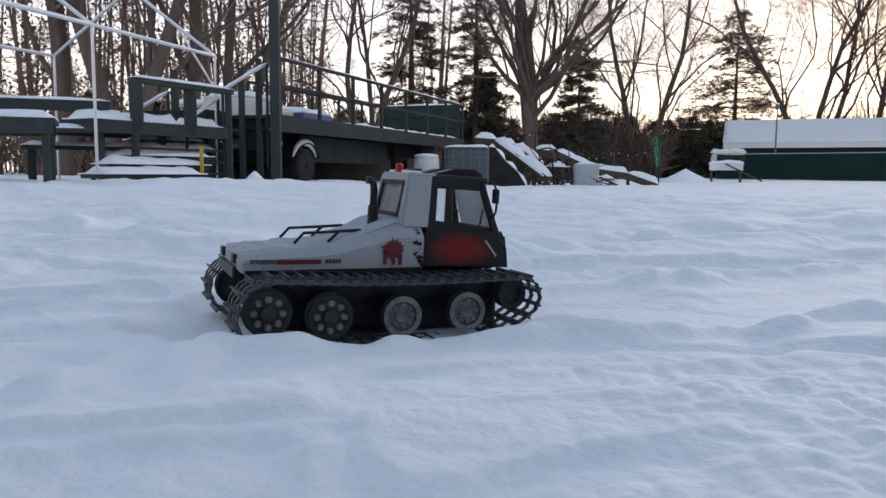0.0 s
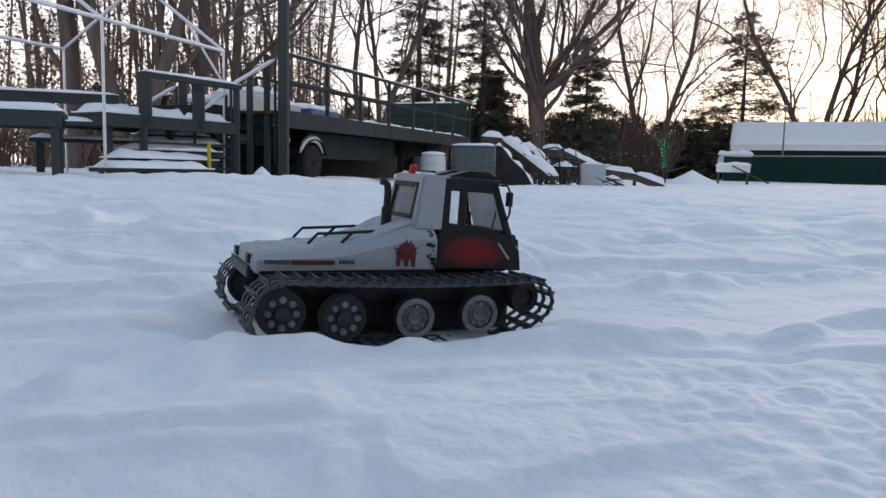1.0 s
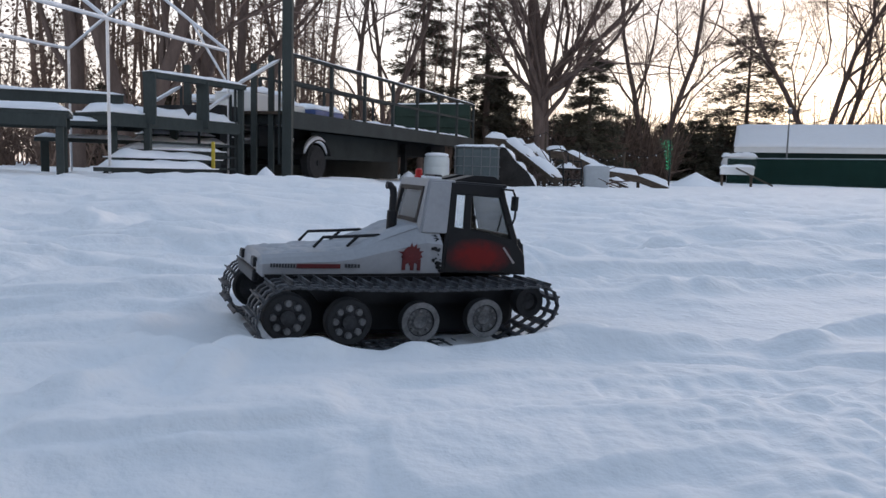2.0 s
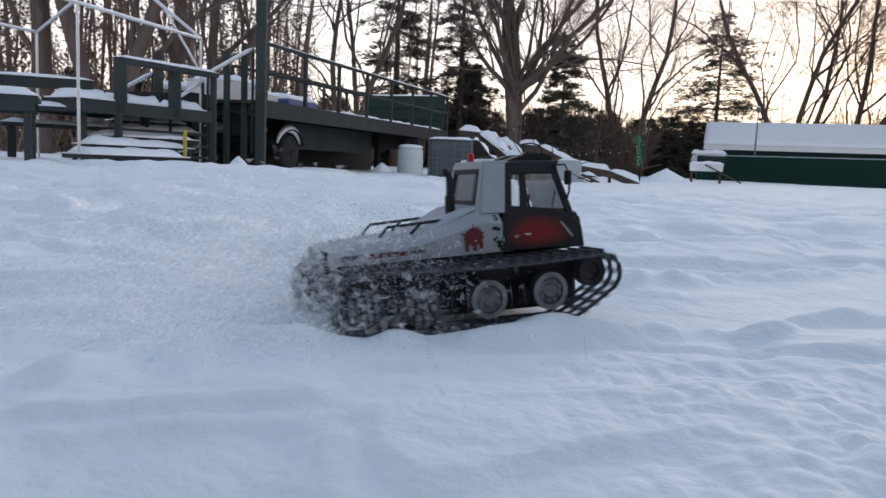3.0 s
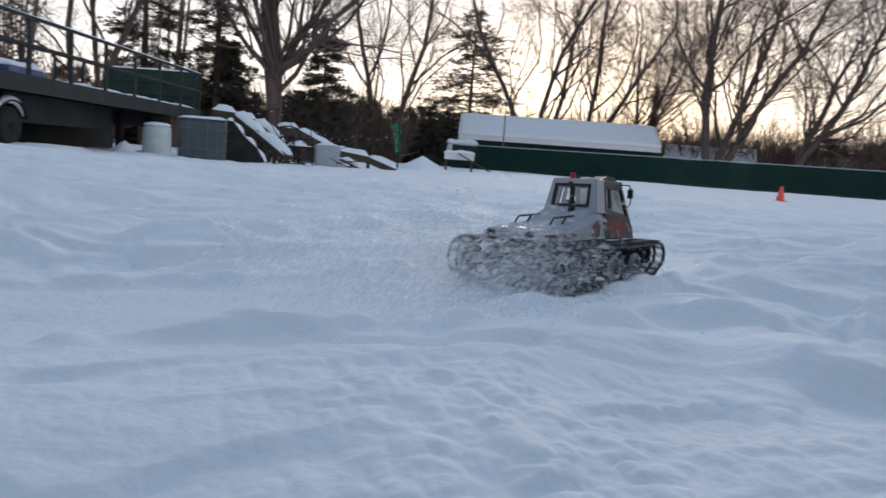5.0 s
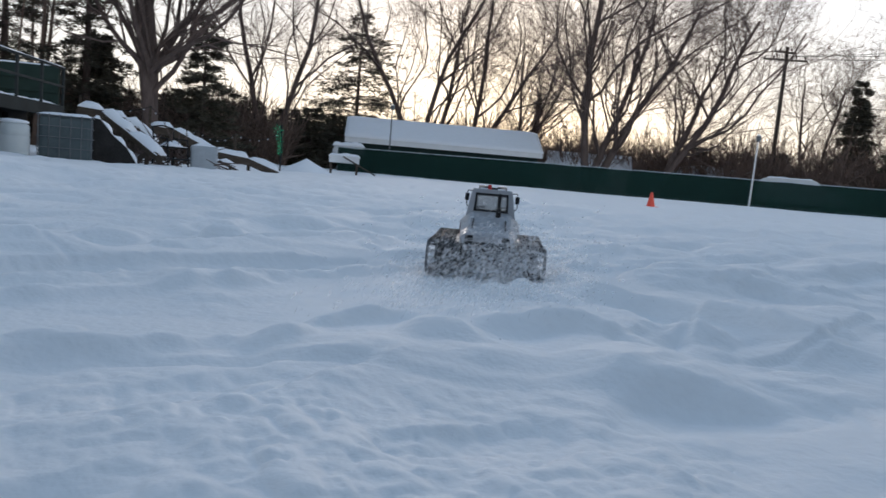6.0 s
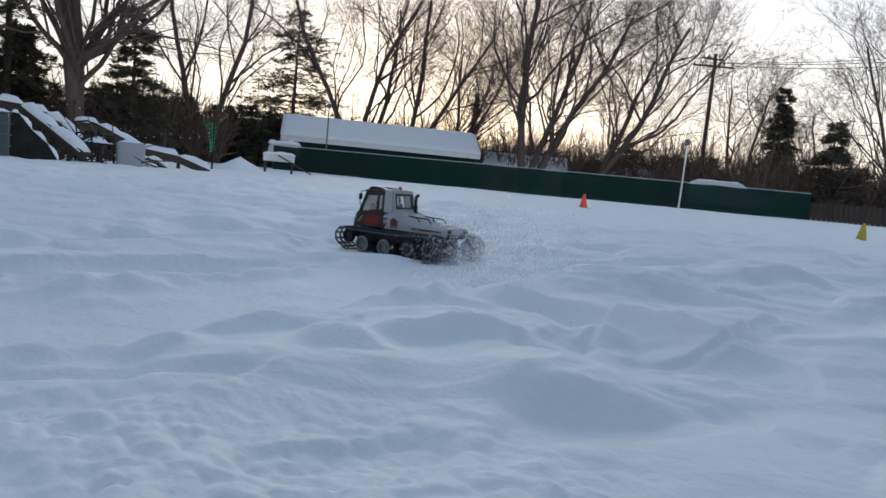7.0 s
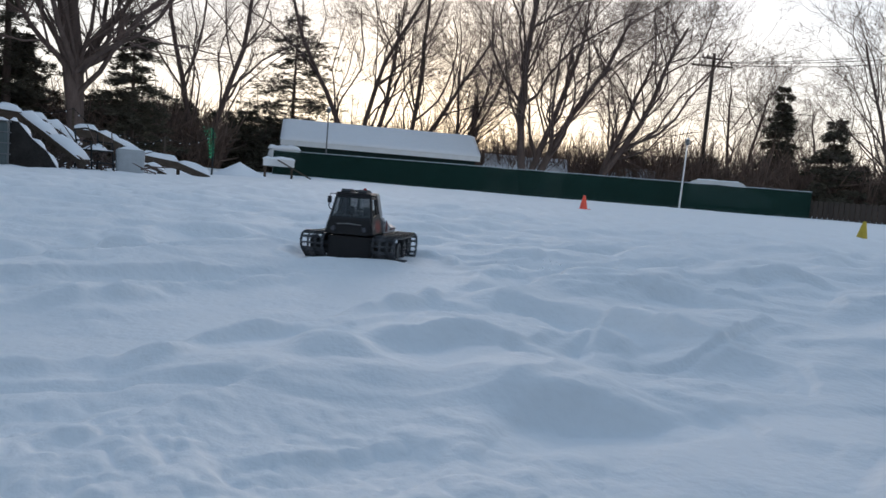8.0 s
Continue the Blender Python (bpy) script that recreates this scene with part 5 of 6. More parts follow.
_t.links.new(_gl.outputs[0], _mx.inputs[2])
_t.links.new(_mx.outputs[0], _t.nodes["Material Output"].inputs["Surface"])


TINTED = GLASS.copy()
TINTED.name = "tinted_windscreen_glass"
for _n in TINTED.node_tree.nodes:
    if _n.type == "BSDF_TRANSPARENT":
        _n.inputs["Color"].default_value = (0.5, 0.5, 0.5, 1)


# the door's print: red that fades out into black round its middle
_t = FLAME_RED.node_tree
_co, _mp, _gr, _nz, _ad, _rp = (_t.nodes.new(k) for k in ("ShaderNodeTexCoord", "ShaderNodeMapping", "ShaderNodeTexGradient", "ShaderNodeTexNoise", "ShaderNodeMath", "ShaderNodeValToRGB"))
_mp.inputs["Scale"].default_value = (1 / 0.084, 0, 1 / 0.040)
_mp.inputs["Location"].default_value = (-0.106 / 0.084, 0, -0.180 / 0.040)
_gr.gradient_type = "SPHERICAL"
_nz.inputs["Scale"].default_value = 55
_ad.operation = "MULTIPLY"
_t.links.new(_co.outputs["Object"], _mp.inputs["Vector"])
_t.links.new(_mp.outputs["Vector"], _gr.inputs["Vector"])
_t.links.new(_co.outputs["Object"], _nz.inputs["Vector"])
_t.links.new(_gr.outputs["Fac"], _ad.inputs[0])
_t.links.new(_nz.outputs["Fac"], _ad.inputs[1])
_rp.color_ramp.elements[0].position, _rp.color_ramp.elements[1].position = 0.03, 0.36
_rp.color_ramp.elements[0].color, _rp.color_ramp.elements[1].color = (0.017, 0.016, 0.018, 1), (0.2, 0.012, 0.011, 1)
_t.links.new(_ad.outputs[0], _rp.inputs["Fac"])
_t.links.new(_rp.outputs["Color"], _t.nodes["Principled BSDF"].inputs["Base Color"])
FROSTED = GLASS.copy()
FROSTED.name = "snow_dusted_window_glass"
_d = FROSTED.node_tree.nodes.new("ShaderNodeBsdfDiffuse")
_d.inputs["Color"].default_value = (0.75, 0.77, 0.8, 1)
_n2, _r2, _m2 = (FROSTED.node_tree.nodes.new(k) for k in ("ShaderNodeTexNoise", "ShaderNodeMapRange", "ShaderNodeMixShader"))
_n2.inputs["Scale"].default_value, _n2.inputs["Detail"].default_value = 60, 5
_r2.inputs["From Min"].default_value, _r2.inputs["From Max"].default_value = 0.35, 0.7
_r2.inputs["To Min"].default_value, _r2.inputs["To Max"].default_value = 0.06, 0.32
_out = [n for n in FROSTED.node_tree.nodes if n.type == "OUTPUT_MATERIAL"][0]
_old = _out.inputs["Surface"].links[0].from_socket
FROSTED.node_tree.links.new(_n2.outputs["Fac"], _r2.inputs["Value"])
FROSTED.node_tree.links.new(_r2.outputs["Result"], _m2.inputs[0])
FROSTED.node_tree.links.new(_old, _m2.inputs[1])
FROSTED.node_tree.links.new(_d.outputs[0], _m2.inputs[2])
FROSTED.node_tree.links.new(_m2.outputs[0], _out.inputs["Surface"])


def slab(bm, pts, thick):
    """A plate of even thickness on a flat outline of points."""
    pts = [Vector(p) for p in pts]
    nrm = Vector((0, 0, 0))
    for i in range(len(pts)):
        nrm += pts[i].cross(pts[(i + 1) % len(pts)])
    nrm.normalize()
    a = [bm.verts.new(p + nrm * thick / 2) for p in pts]
    b = [bm.verts.new(p - nrm * thick / 2) for p in pts]
    bm.faces.new(a)
    bm.faces.new(b[::-1])
    for i in range(len(pts)):
        k = (i + 1) % len(pts)
        bm.faces.new((a[i], b[i], b[k], a[k]))


def loft(bm, sections):
    rows = [[bm.verts.new(p) for p in s] for s in sections]
    k = len(rows[0])
    for r0, r1 in zip(rows, rows[1:]):
        for i in range(k):
            bm.faces.new((r0[i], r1[i], r1[(i + 1) % k], r0[(i + 1) % k]))
    bm.faces.new(rows[0])
    bm.faces.new(rows[-1][::-1])
    return rows


# running gear, in the vehicle's own space: x ahead, y to its left, z up
REAR_WHEEL, FRONT_IDLER = (-0.289, 0.070, 0.058), (0.194, 0.100, 0.038)
BOTTOM_FRONT = (0.115, 0.012)
LINKS = 46


def track_loop():
    """Points of the belt's run, evenly spaced, with the slope at each."""
    (xr, zr, rr), (xf, zf, rf) = REAR_WHEEL, FRONT_IDLER
    pts = []
    for i in range(41):
        a = radians(90 + 180 * i / 40)
        pts.append((xr + rr * math.cos(a), zr + rr * math.sin(a)))
    for i in range(1, 30):
        pts.append((xr + (BOTTOM_FRONT[0] - xr) * i / 30, BOTTOM_FRONT[1]))
    start = math.atan2(-1, 0.62)
    x1, z1 = xf + rf * math.cos(start), zf + rf * math.sin(start)
    for i in range(16):
        f = i / 16
        x = BOTTOM_FRONT[0] + (x1 - BOTTOM_FRONT[0]) * f
        pts.append((x, BOTTOM_FRONT[1] + (z1 - BOTTOM_FRONT[1]) * (f * 0.75 + 0.25 * f * f)))
    for i in range(31):
        a = start + (math.pi / 2 - start) * i / 30
        pts.append((xf + rf * math.cos(a), zf + rf * math.sin(a)))
    for i in range(1, 50):
        f = i / 50
        pts.append((xf + (xr - xf) * f, zf + rf + (zr + rr - zf - rf) * f - 0.006 * math.sin(math.pi * f)))
    p = np.array(pts + [pts[0]])
    seg = np.hypot(*np.diff(p, axis=0).T)
    s = np.concatenate([[0], np.cumsum(seg)])
    return p, s


LOOP, LOOP_S = track_loop()


def on_loop(s):
    s = s % LOOP_S[-1]
    x, z = np.interp(s, LOOP_S, LOOP[:, 0]), np.interp(s, LOOP_S, LOOP[:, 1])
    e = 0.006
    q = (s + e) % LOOP_S[-1]
    o = (s - e) % LOOP_S[-1]
    dx = np.interp(q, LOOP_S, LOOP[:, 0]) - np.interp(o, LOOP_S, LOOP[:, 0])
    dz = np.interp(q, LOOP_S, LOOP[:, 1]) - np.interp(o, LOOP_S, LOOP[:, 1])
    return float(x), float(z), math.degrees(math.atan2(-dz, dx))


def link_pose(side, s):
    x, z, a = on_loop(s)
    return pose(x, side * 0.163, z, 0, a, 0)


def build_vehicle():
    v = root("snow_groomer_model", pose(0, 0, 0), "white and black radio-controlled snow groomer model on wide open tracks", "model vehicle")
    # tub between the tracks
    bm = bmesh.new()
    box(bm, -0.27, 0.20, -0.100, 0.100, 0.022, 0.135, 0.01)
    part("hull", bm, BLACK_BODY, v)
    for s in (-1, 1):
        bm = bmesh.new()
        slab(bm, [(-0.27, s * 0.118, 0.135), (0.215, s * 0.118, 0.142), (0.215, s * 0.118, 0.098), (0.10, s * 0.118, 0.088), (-0.22, s * 0.118, 0.088)], 0.008)
        part("side_plate", bm, BLACK_BODY, v)
    # engine hood, sloping up to the cab
    bm = bmesh.new()
    secs = []
    for x, top, w, wt, bot in ((-0.330, 0.158, 0.092, 0.084, 0.136), (-0.322, 0.167, 0.100, 0.090, 0.129), (-0.27, 0.172, 0.103, 0.092, 0.130), (-0.19, 0.178, 0.106, 0.092, 0.134), (-0.15, 0.186, 0.108, 0.088, 0.138), (-0.10, 0.207, 0.111, 0.084, 0.141), (-0.05, 0.227, 0.113, 0.082, 0.144), (-0.012, 0.240, 0.113, 0.082, 0.145), (0.022, 0.236, 0.113, 0.084, 0.146)):
        mid = bot + (top - bot) * 0.62
        secs.append([(x, -w, bot), (x, -w * 1.0, mid), (x, -wt, top - 0.006), (x, -wt + 0.012, top), (x, 0, top + 0.003), (x, wt - 0.012, top), (x, wt, top - 0.006), (x, w, mid), (x, w, bot)])
    loft(bm, secs)
    part("hood", bm, WHITE_BODY, v, "dirty white engine hood dusted with snow")
    # snow that lies in patches on the hood
    xs = [-0.326, -0.27, -0.19, -0.15, -0.10, -0.05, -0.022]
    zs = [0.166, 0.1725, 0.1785, 0.1865, 0.2065, 0.2265, 0.237]
    nx, ny = 70, 34
    verts, faces = [], []
    for i in range(nx + 1):
        x = -0.324 + 0.300 * i / nx
        for j in range(ny + 1):
            y = -0.084 + 0.168 * j / ny
            edge = min(1.0, (0.084 - abs(y)) / 0.014, i / 3, (nx - i) / 3)
            lie = 0.45 + noise.noise((x * 24, y * 24, 1.0)) + 0.5 * noise.noise((x * 70, y * 70, 4.0))
            z = float(np.interp(x, xs, zs)) + 0.003 * (1 - abs(y) / 0.084) - 0.003 * max(0, (abs(y) - 0.07) / 0.014)
            verts.append((x, y, z - 0.002 + 0.0065 * max(0.0, min(1.0, lie)) * edge))
    for i in range(nx):
        for j in range(ny):
            k = i * (ny + 1) + j
            faces.append((k, k + ny + 1, k + ny + 2, k + 1))
    shell("snow_crust", verts, faces, CRUST, v, smooth=True, label="thin patchy snow on the hood")
    bm = bmesh.new()
    box(bm, -0.337, -0.325, -0.085, 0.085, 0.118, 0.14, 0.004)
    part("rear_bumper", bm, BLACK_BODY, v)
    for s in (-1, 1):
        bm = bmesh.new()
        box(bm, -0.336, -0.328, s * 0.066 - 0.014, s * 0.066 + 0.014, 0.144, 0.162, 0.003)
        part("tail_lamp", bm, BLACK_BODY, v)
    # hood load rails
    for s in (-1, 1):
        bm = bmesh.new()
        y = s * 0.062
        tube(bm, [(-0.222, y, 0.182), (-0.204, y, 0.202), (-0.15, y, 0.206), (-0.094, y, 0.211), (-0.085, y, 0.208)], 0.0030, 6)
        rail = part("load_rail", bm, BLACK_BODY, v)
        for x in (-0.135,):
            bm = bmesh.new()
            tube(bm, [(x, y, 0.207), (x - 0.022, y, 0.186)], 0.0030, 6)
            part("strut", bm, BLACK_BODY, rail)
    # exhaust
    bm = bmesh.new()
    lathe(bm, [(0.0105, 0.205), (0.0105, 0.258), (0.0085, 0.26)], 14, Matrix.Translation((-0.058, -0.031, 0)))
    ex = part("exhaust_silencer", bm, BLACK_BODY, v)
    bm = bmesh.new()
    tube(bm, [(-0.058, -0.031, 0.256), (-0.058, -0.031, 0.292), (-0.060, -0.031, 0.303), (-0.067, -0.031, 0.309), (-0.074, -0.031, 0.309)], 0.0075, 12)
    part("exhaust_pipe", bm, BLACK_BODY, ex)
    # cab: sides lean in towards the roof
    Y = lambda z: 0.093 - (z - 0.22) * 0.17
    for s in (-1, 1):
        S = lambda x, z, o=0.0: (x, s * (Y(z) + o), z)
        for nm, mat, out, th, lab in (
                ("rear_pillar", WHITE_BODY, [(-0.018, 0.222), (0.000, 0.322), (0.046, 0.323), (0.036, 0.222)], 0.010, "dirty white cab pillar"),
                ("door", BLACK_BODY, [(0.021, 0.146), (0.036, 0.238), (0.100, 0.231), (0.190, 0.215), (0.212, 0.186), (0.214, 0.146)], 0.010, "black door panel"),
                ("window_post", BLACK_BODY, [(0.036, 0.236), (0.046, 0.323), (0.060, 0.323), (0.053, 0.234)], 0.009, ""),
                ("window_divider", BLACK_BODY, [(0.073, 0.231), (0.079, 0.310), (0.092, 0.310), (0.089, 0.230)], 0.008, ""),
                ("front_pillar", BLACK_BODY, [(0.183, 0.209), (0.149, 0.318), (0.162, 0.322), (0.198, 0.208)], 0.010, ""),
                ("roof_rail", BLACK_BODY, [(0.046, 0.301), (0.046, 0.324), (0.162, 0.324), (0.160, 0.300)], 0.010, "")):
            bm = bmesh.new()
            slab(bm, [S(x, z) for x, z in out], th)
            bmesh.ops.bevel(bm, geom=bm.edges[:], offset=0.0015, segments=1, affect="EDGES")
            part(nm, bm, mat, v, lab)
        bm = bmesh.new()
        slab(bm, [S(0.054, 0.223, -0.001), S(0.060, 0.309, -0.001), S(0.152, 0.308, -0.001), S(0.186, 0.210, -0.001)], 0.001)
        g = part("side_window", bm, GLASS, v, "clear side window")
        g.visible_shadow = False
        # printed flame on the door
        bm = bmesh.new()
        slab(bm, [S(0.030, 0.152, 0.0056), S(0.042, 0.222, 0.0056), S(0.100, 0.218, 0.0056), S(0.176, 0.208, 0.0056), S(0.184, 0.152, 0.0056)], 0.001)
        part("flame_print", bm, FLAME_RED, v, "dull red flame print")
        bm = bmesh.new()
        slab(bm, [S(0.160, 0.200, 0.0064), S(0.164, 0.201, 0.0064), S(0.188, 0.170, 0.0064), S(0.184, 0.168, 0.0064)], 0.001)
        part("pale_stripe", bm, PALE_DECAL, v)
        # splash mark on the fender
        rnd = random.Random(3)
        bm = bmesh.new()
        cx, cz, k = -0.042, 0.178, 46
        ring = []
        for i in range(k):
            a = 2 * math.pi * i / k
            r = (0.019 + (0.013 * rnd.random() if i % 3 == 0 else 0.0)) * (1.0 if math.sin(a) > -0.3 else 0.85)
            ring.append((cx + r * math.cos(a), s * 0.1148, cz + r * math.sin(a) * 0.95))
        slab(bm, ring, 0.0012)
        part("splash_print", bm, RED_DECAL, v, "dark red splash print")
        bm = bmesh.new()
        for x0, x1, z0, z1 in ((-0.061, -0.054, 0.150, 0.178), (-0.061, -0.040, 0.170, 0.178), (-0.044, -0.037, 0.150, 0.176), (-0.030, -0.023, 0.150, 0.172)):
            box(bm, x0, x1, s * 0.1152 - 0.0007, s * 0.1152 + 0.0007, z0, z1)
        part("emblem_bars", bm, RED_DECAL, v)
        # ragged black splatter where the door's print runs out over the fender
        rnd = random.Random(12)
        bm = bmesh.new()
        for i in range(26):
            z0 = rnd.uniform(0.150, 0.218)
            x0 = 0.020 - abs(rnd.gauss(0, 0.008)) - (0.004 if z0 > 0.19 else 0)
            r0 = rnd.uniform(0.0012, 0.0042)
            slab(bm, [(x0 + r0 * rnd.uniform(0.6, 1.5) * math.cos(a), s * (0.1142 - max(0, z0 - 0.2) * 1.0), z0 + r0 * rnd.uniform(0.6, 1.5) * math.sin(a)) for a in [2 * math.pi * q / 9 for q in range(9)]], 0.0012)
        part("splatter_print", bm, BLACK_BODY, v, "ragged black splatter print")
        # stripe with unreadable lettering on the hood's side
        bm = bmesh.new()
        slab(bm, [(-0.262, s * 0.1048, 0.155), (-0.18, s * 0.1075, 0.157), (-0.18, s * 0.1075, 0.149), (-0.262, s * 0.1048, 0.147)], 0.001)
        part("side_stripe", bm, RED_DECAL, v)
        for i in range(9):
            x = -0.309 + i * 0.0052
            bm = bmesh.new()
            slab(bm, [(x, s * 0.1038, 0.1545), (x + 0.0036, s * 0.1038, 0.1545), (x + 0.0036, s * 0.1038, 0.1475), (x, s * 0.1038, 0.1475)], 0.001)
            part("letter_bar", bm, DARK_DECAL, v)
        for i in range(5):
            x = -0.172 + i * 0.0062
            bm = bmesh.new()
            slab(bm, [(x, s * 0.1085, 0.158), (x + 0.0045, s * 0.1085, 0.158), (x + 0.0045, s * 0.1085, 0.151), (x, s * 0.1085, 0.151)], 0.001)
            part("letter_bar", bm, DARK_DECAL, v)
        # trim line between body and tracks
        bm = bmesh.new()
        beam(bm, (-0.318, s * 0.104, 0.131), (0.02, s * 0.1135, 0.143), 0.006, 0.006)
        part("trim", bm, BLACK_BODY, v)
        # mirror on its arm
        bm = bmesh.new()
        tube(bm, [(0.158, s * 0.080, 0.318), (0.172, s * 0.104, 0.318), (0.180, s * 0.107, 0.300), (0.180, s * 0.107, 0.262), (0.178, s * 0.102, 0.250), (0.174, s * 0.090, 0.246)], 0.0024, 6)
        arm = part("mirror_arm", bm, BLACK_BODY, v)
        bm = bmesh.new()
        box(bm, 0.173, 0.182, s * 0.106 - 0.009, s * 0.106 + 0.009, 0.276, 0.306, 0.003)
        part("mirror", bm, BLACK_BODY, arm)
    # rear wall of the cab round its window
    RW = lambda y, z: (-0.018 + (z - 0.222) * 0.18, y, z)
    for nm, mat, q in (("rear_panel", WHITE_BODY, [(-0.092, 0.222), (0.092, 0.222), (0.090, 0.240), (-0.090, 0.240)]), ("rear_panel", WHITE_BODY, [(-0.078, 0.311), (0.078, 0.311), (0.076, 0.323), (-0.076, 0.323)]),
                       ("rear_panel", WHITE_BODY, [(-0.090, 0.240), (-0.068, 0.240), (-0.064, 0.311), (-0.078, 0.311)]), ("rear_panel", WHITE_BODY, [(0.090, 0.240), (0.078, 0.311), (0.064, 0.311), (0.068, 0.240)]),
                       ("window_frame", BLACK_BODY, [(-0.069, 0.239), (0.069, 0.239), (0.068, 0.247), (-0.068, 0.247)]), ("window_frame", BLACK_BODY, [(-0.066, 0.304), (0.066, 0.304), (0.065, 0.312), (-0.065, 0.312)]),
                       ("window_frame", BLACK_BODY, [(-0.069, 0.240), (-0.060, 0.240), (-0.057, 0.311), (-0.065, 0.311)]), ("window_frame", BLACK_BODY, [(0.069, 0.240), (0.065, 0.311), (0.057, 0.311), (0.060, 0.240)])):
        bm = bmesh.new()
        slab(bm, [RW(y, z) for y, z in q], 0.008 if mat is WHITE_BODY else 0.012)
        part(nm, bm, mat, v)
    bm = bmesh.new()
    slab(bm, [RW(-0.062, 0.244), RW(0.062, 0.244), RW(0.060, 0.308), RW(-0.060, 0.308)], 0.001)
    part("rear_window", bm, FROSTED, v, "rear window dusted with snow").visible_shadow = False
    # windscreen and its frame
    FW = lambda y, z: (0.203 - (z - 0.208) * 0.38, y, z)
    for q in ([(-0.098, 0.146), (0.098, 0.146), (0.095, 0.208), (-0.095, 0.208)],):
        bm = bmesh.new()
        slab(bm, [(0.214 - max(0, z - 0.186) * 0.4, y, z) for y, z in q], 0.012)
        part("nose_panel", bm, BLACK_BODY, v)
    for q in ([(-0.094, 0.205), (0.094, 0.205), (0.092, 0.217), (-0.092, 0.217)], [(-0.077, 0.306), (0.077, 0.306), (0.075, 0.324), (-0.075, 0.324)]):
        bm = bmesh.new()
        slab(bm, [FW(y, z) for y, z in q], 0.01)
        part("windscreen_frame", bm, BLACK_BODY, v)
    bm = bmesh.new()
    slab(bm, [FW(-0.090, 0.214), FW(0.090, 0.214), FW(0.076, 0.308), FW(-0.076, 0.308)], 0.001)
    part("windscreen", bm, TINTED, v, "smoky raked windscreen").visible_shadow = False
    bm = bmesh.new()
    tube(bm, [(0.207, 0.02, 0.212), (0.190, -0.03, 0.262)], 0.0018, 5)
    part("wiper", bm, BLACK_BODY, v)
    bm = bmesh.new()
    tube(bm, [(0.222, -0.055, 0.188), (0.224, 0, 0.192), (0.222, 0.055, 0.188)], 0.003, 6)
    part("grab_bar", bm, WHEEL_GREY, v, "grey grab bar")
    for s in (-1, 1):
        bm = bmesh.new()
        lathe(bm, [(0.010, 0), (0.012, 0.003), (0.010, 0.008)], 14, Matrix.Translation((0.219, s * 0.07, 0.168)) @ Matrix.Rotation(radians(90), 4, "Y"))
        part("headlamp", bm, LAMP_PALE, v)
    # roof
    bm = bmesh.new()
    box(bm, -0.002, 0.056, -0.078, 0.078, 0.320, 0.329, 0.004)
    part("roof_rear", bm, WHITE_BODY, v, "white rear roof with a snow crust")
    bm = bmesh.new()
    box(bm, 0.056, 0.172, -0.079, 0.079, 0.320, 0.328, 0.004)
    part("roof_front", bm, BLACK_BODY, v, "black front roof")
    for y0 in (-0.058, 0.018):
        bm = bmesh.new()
        loft(bm, [[(x, y0, 0.326), (x, y0, z), (x, y0 + 0.04, z), (x, y0 + 0.04, 0.326)] for x, z in ((0.06, 0.329), (0.105, 0.342), (0.150, 0.343), (0.168, 0.333))])
        part("roof_pod", bm, BLACK_BODY, v)
    for y0 in (-0.05, 0.02):
        bm = bmesh.new()
        box(bm, 0.002, 0.036, y0, y0 + 0.03, 0.3285, 0.3335, 0.002)
        part("snow_dusting", bm, SNOW_CAP, v)
    bm = bmesh.new()
    lathe(bm, [(0.009, 0.328), (0.009, 0.333), (0.0075, 0.334), (0.0075, 0.345), (0.004, 0.348)], 14, Matrix.Translation((0.01, 0.012, 0)))
    part("beacon", bm, BEACON_RED, v, "small red beacon")
    bm = bmesh.new()
    box(bm, 0.03, 0.045, -0.03, 0.03, 0.3285, 0.338, 0.002)
    part("roof_rack_bar", bm, BLACK_BODY, v)
    # cab inside
    bm = bmesh.new()
    box(bm, -0.012, 0.195, -0.083, 0.083, 0.14, 0.21, 0.004)
    part("cab_floor", bm, SEAT_GREY, v)
    for y in (-0.042, 0.042):
        bm = bmesh.new()
        box(bm, 0.045, 0.085, y - 0.022, y + 0.022, 0.21, 0.222, 0.004)
        box(bm, 0.040, 0.050, y - 0.020, y + 0.020, 0.215, 0.262, 0.004)
        part("seat", bm, SEAT_GREY, v)
    bm = bmesh.new()
    box(bm, 0.165, 0.192, -0.08, 0.08, 0.205, 0.226, 0.004)
    part("dashboard", bm, SEAT_GREY, v)
    bm = bmesh.new()
    ring = [(0.152 + 0.008 * math.sin(a), 0.04 + 0.018 * math.cos(a), 0.240 + 0.016 * math.sin(a)) for a in [2 * math.pi * i / 14 for i in range(15)]]
    tube(bm, ring, 0.002, 6, cap=False)
    tube(bm, [(0.152, 0.04, 0.240), (0.17, 0.04, 0.222)], 0.002, 6)
    part("steering_wheel", bm, BLACK_BODY, v)
    return v


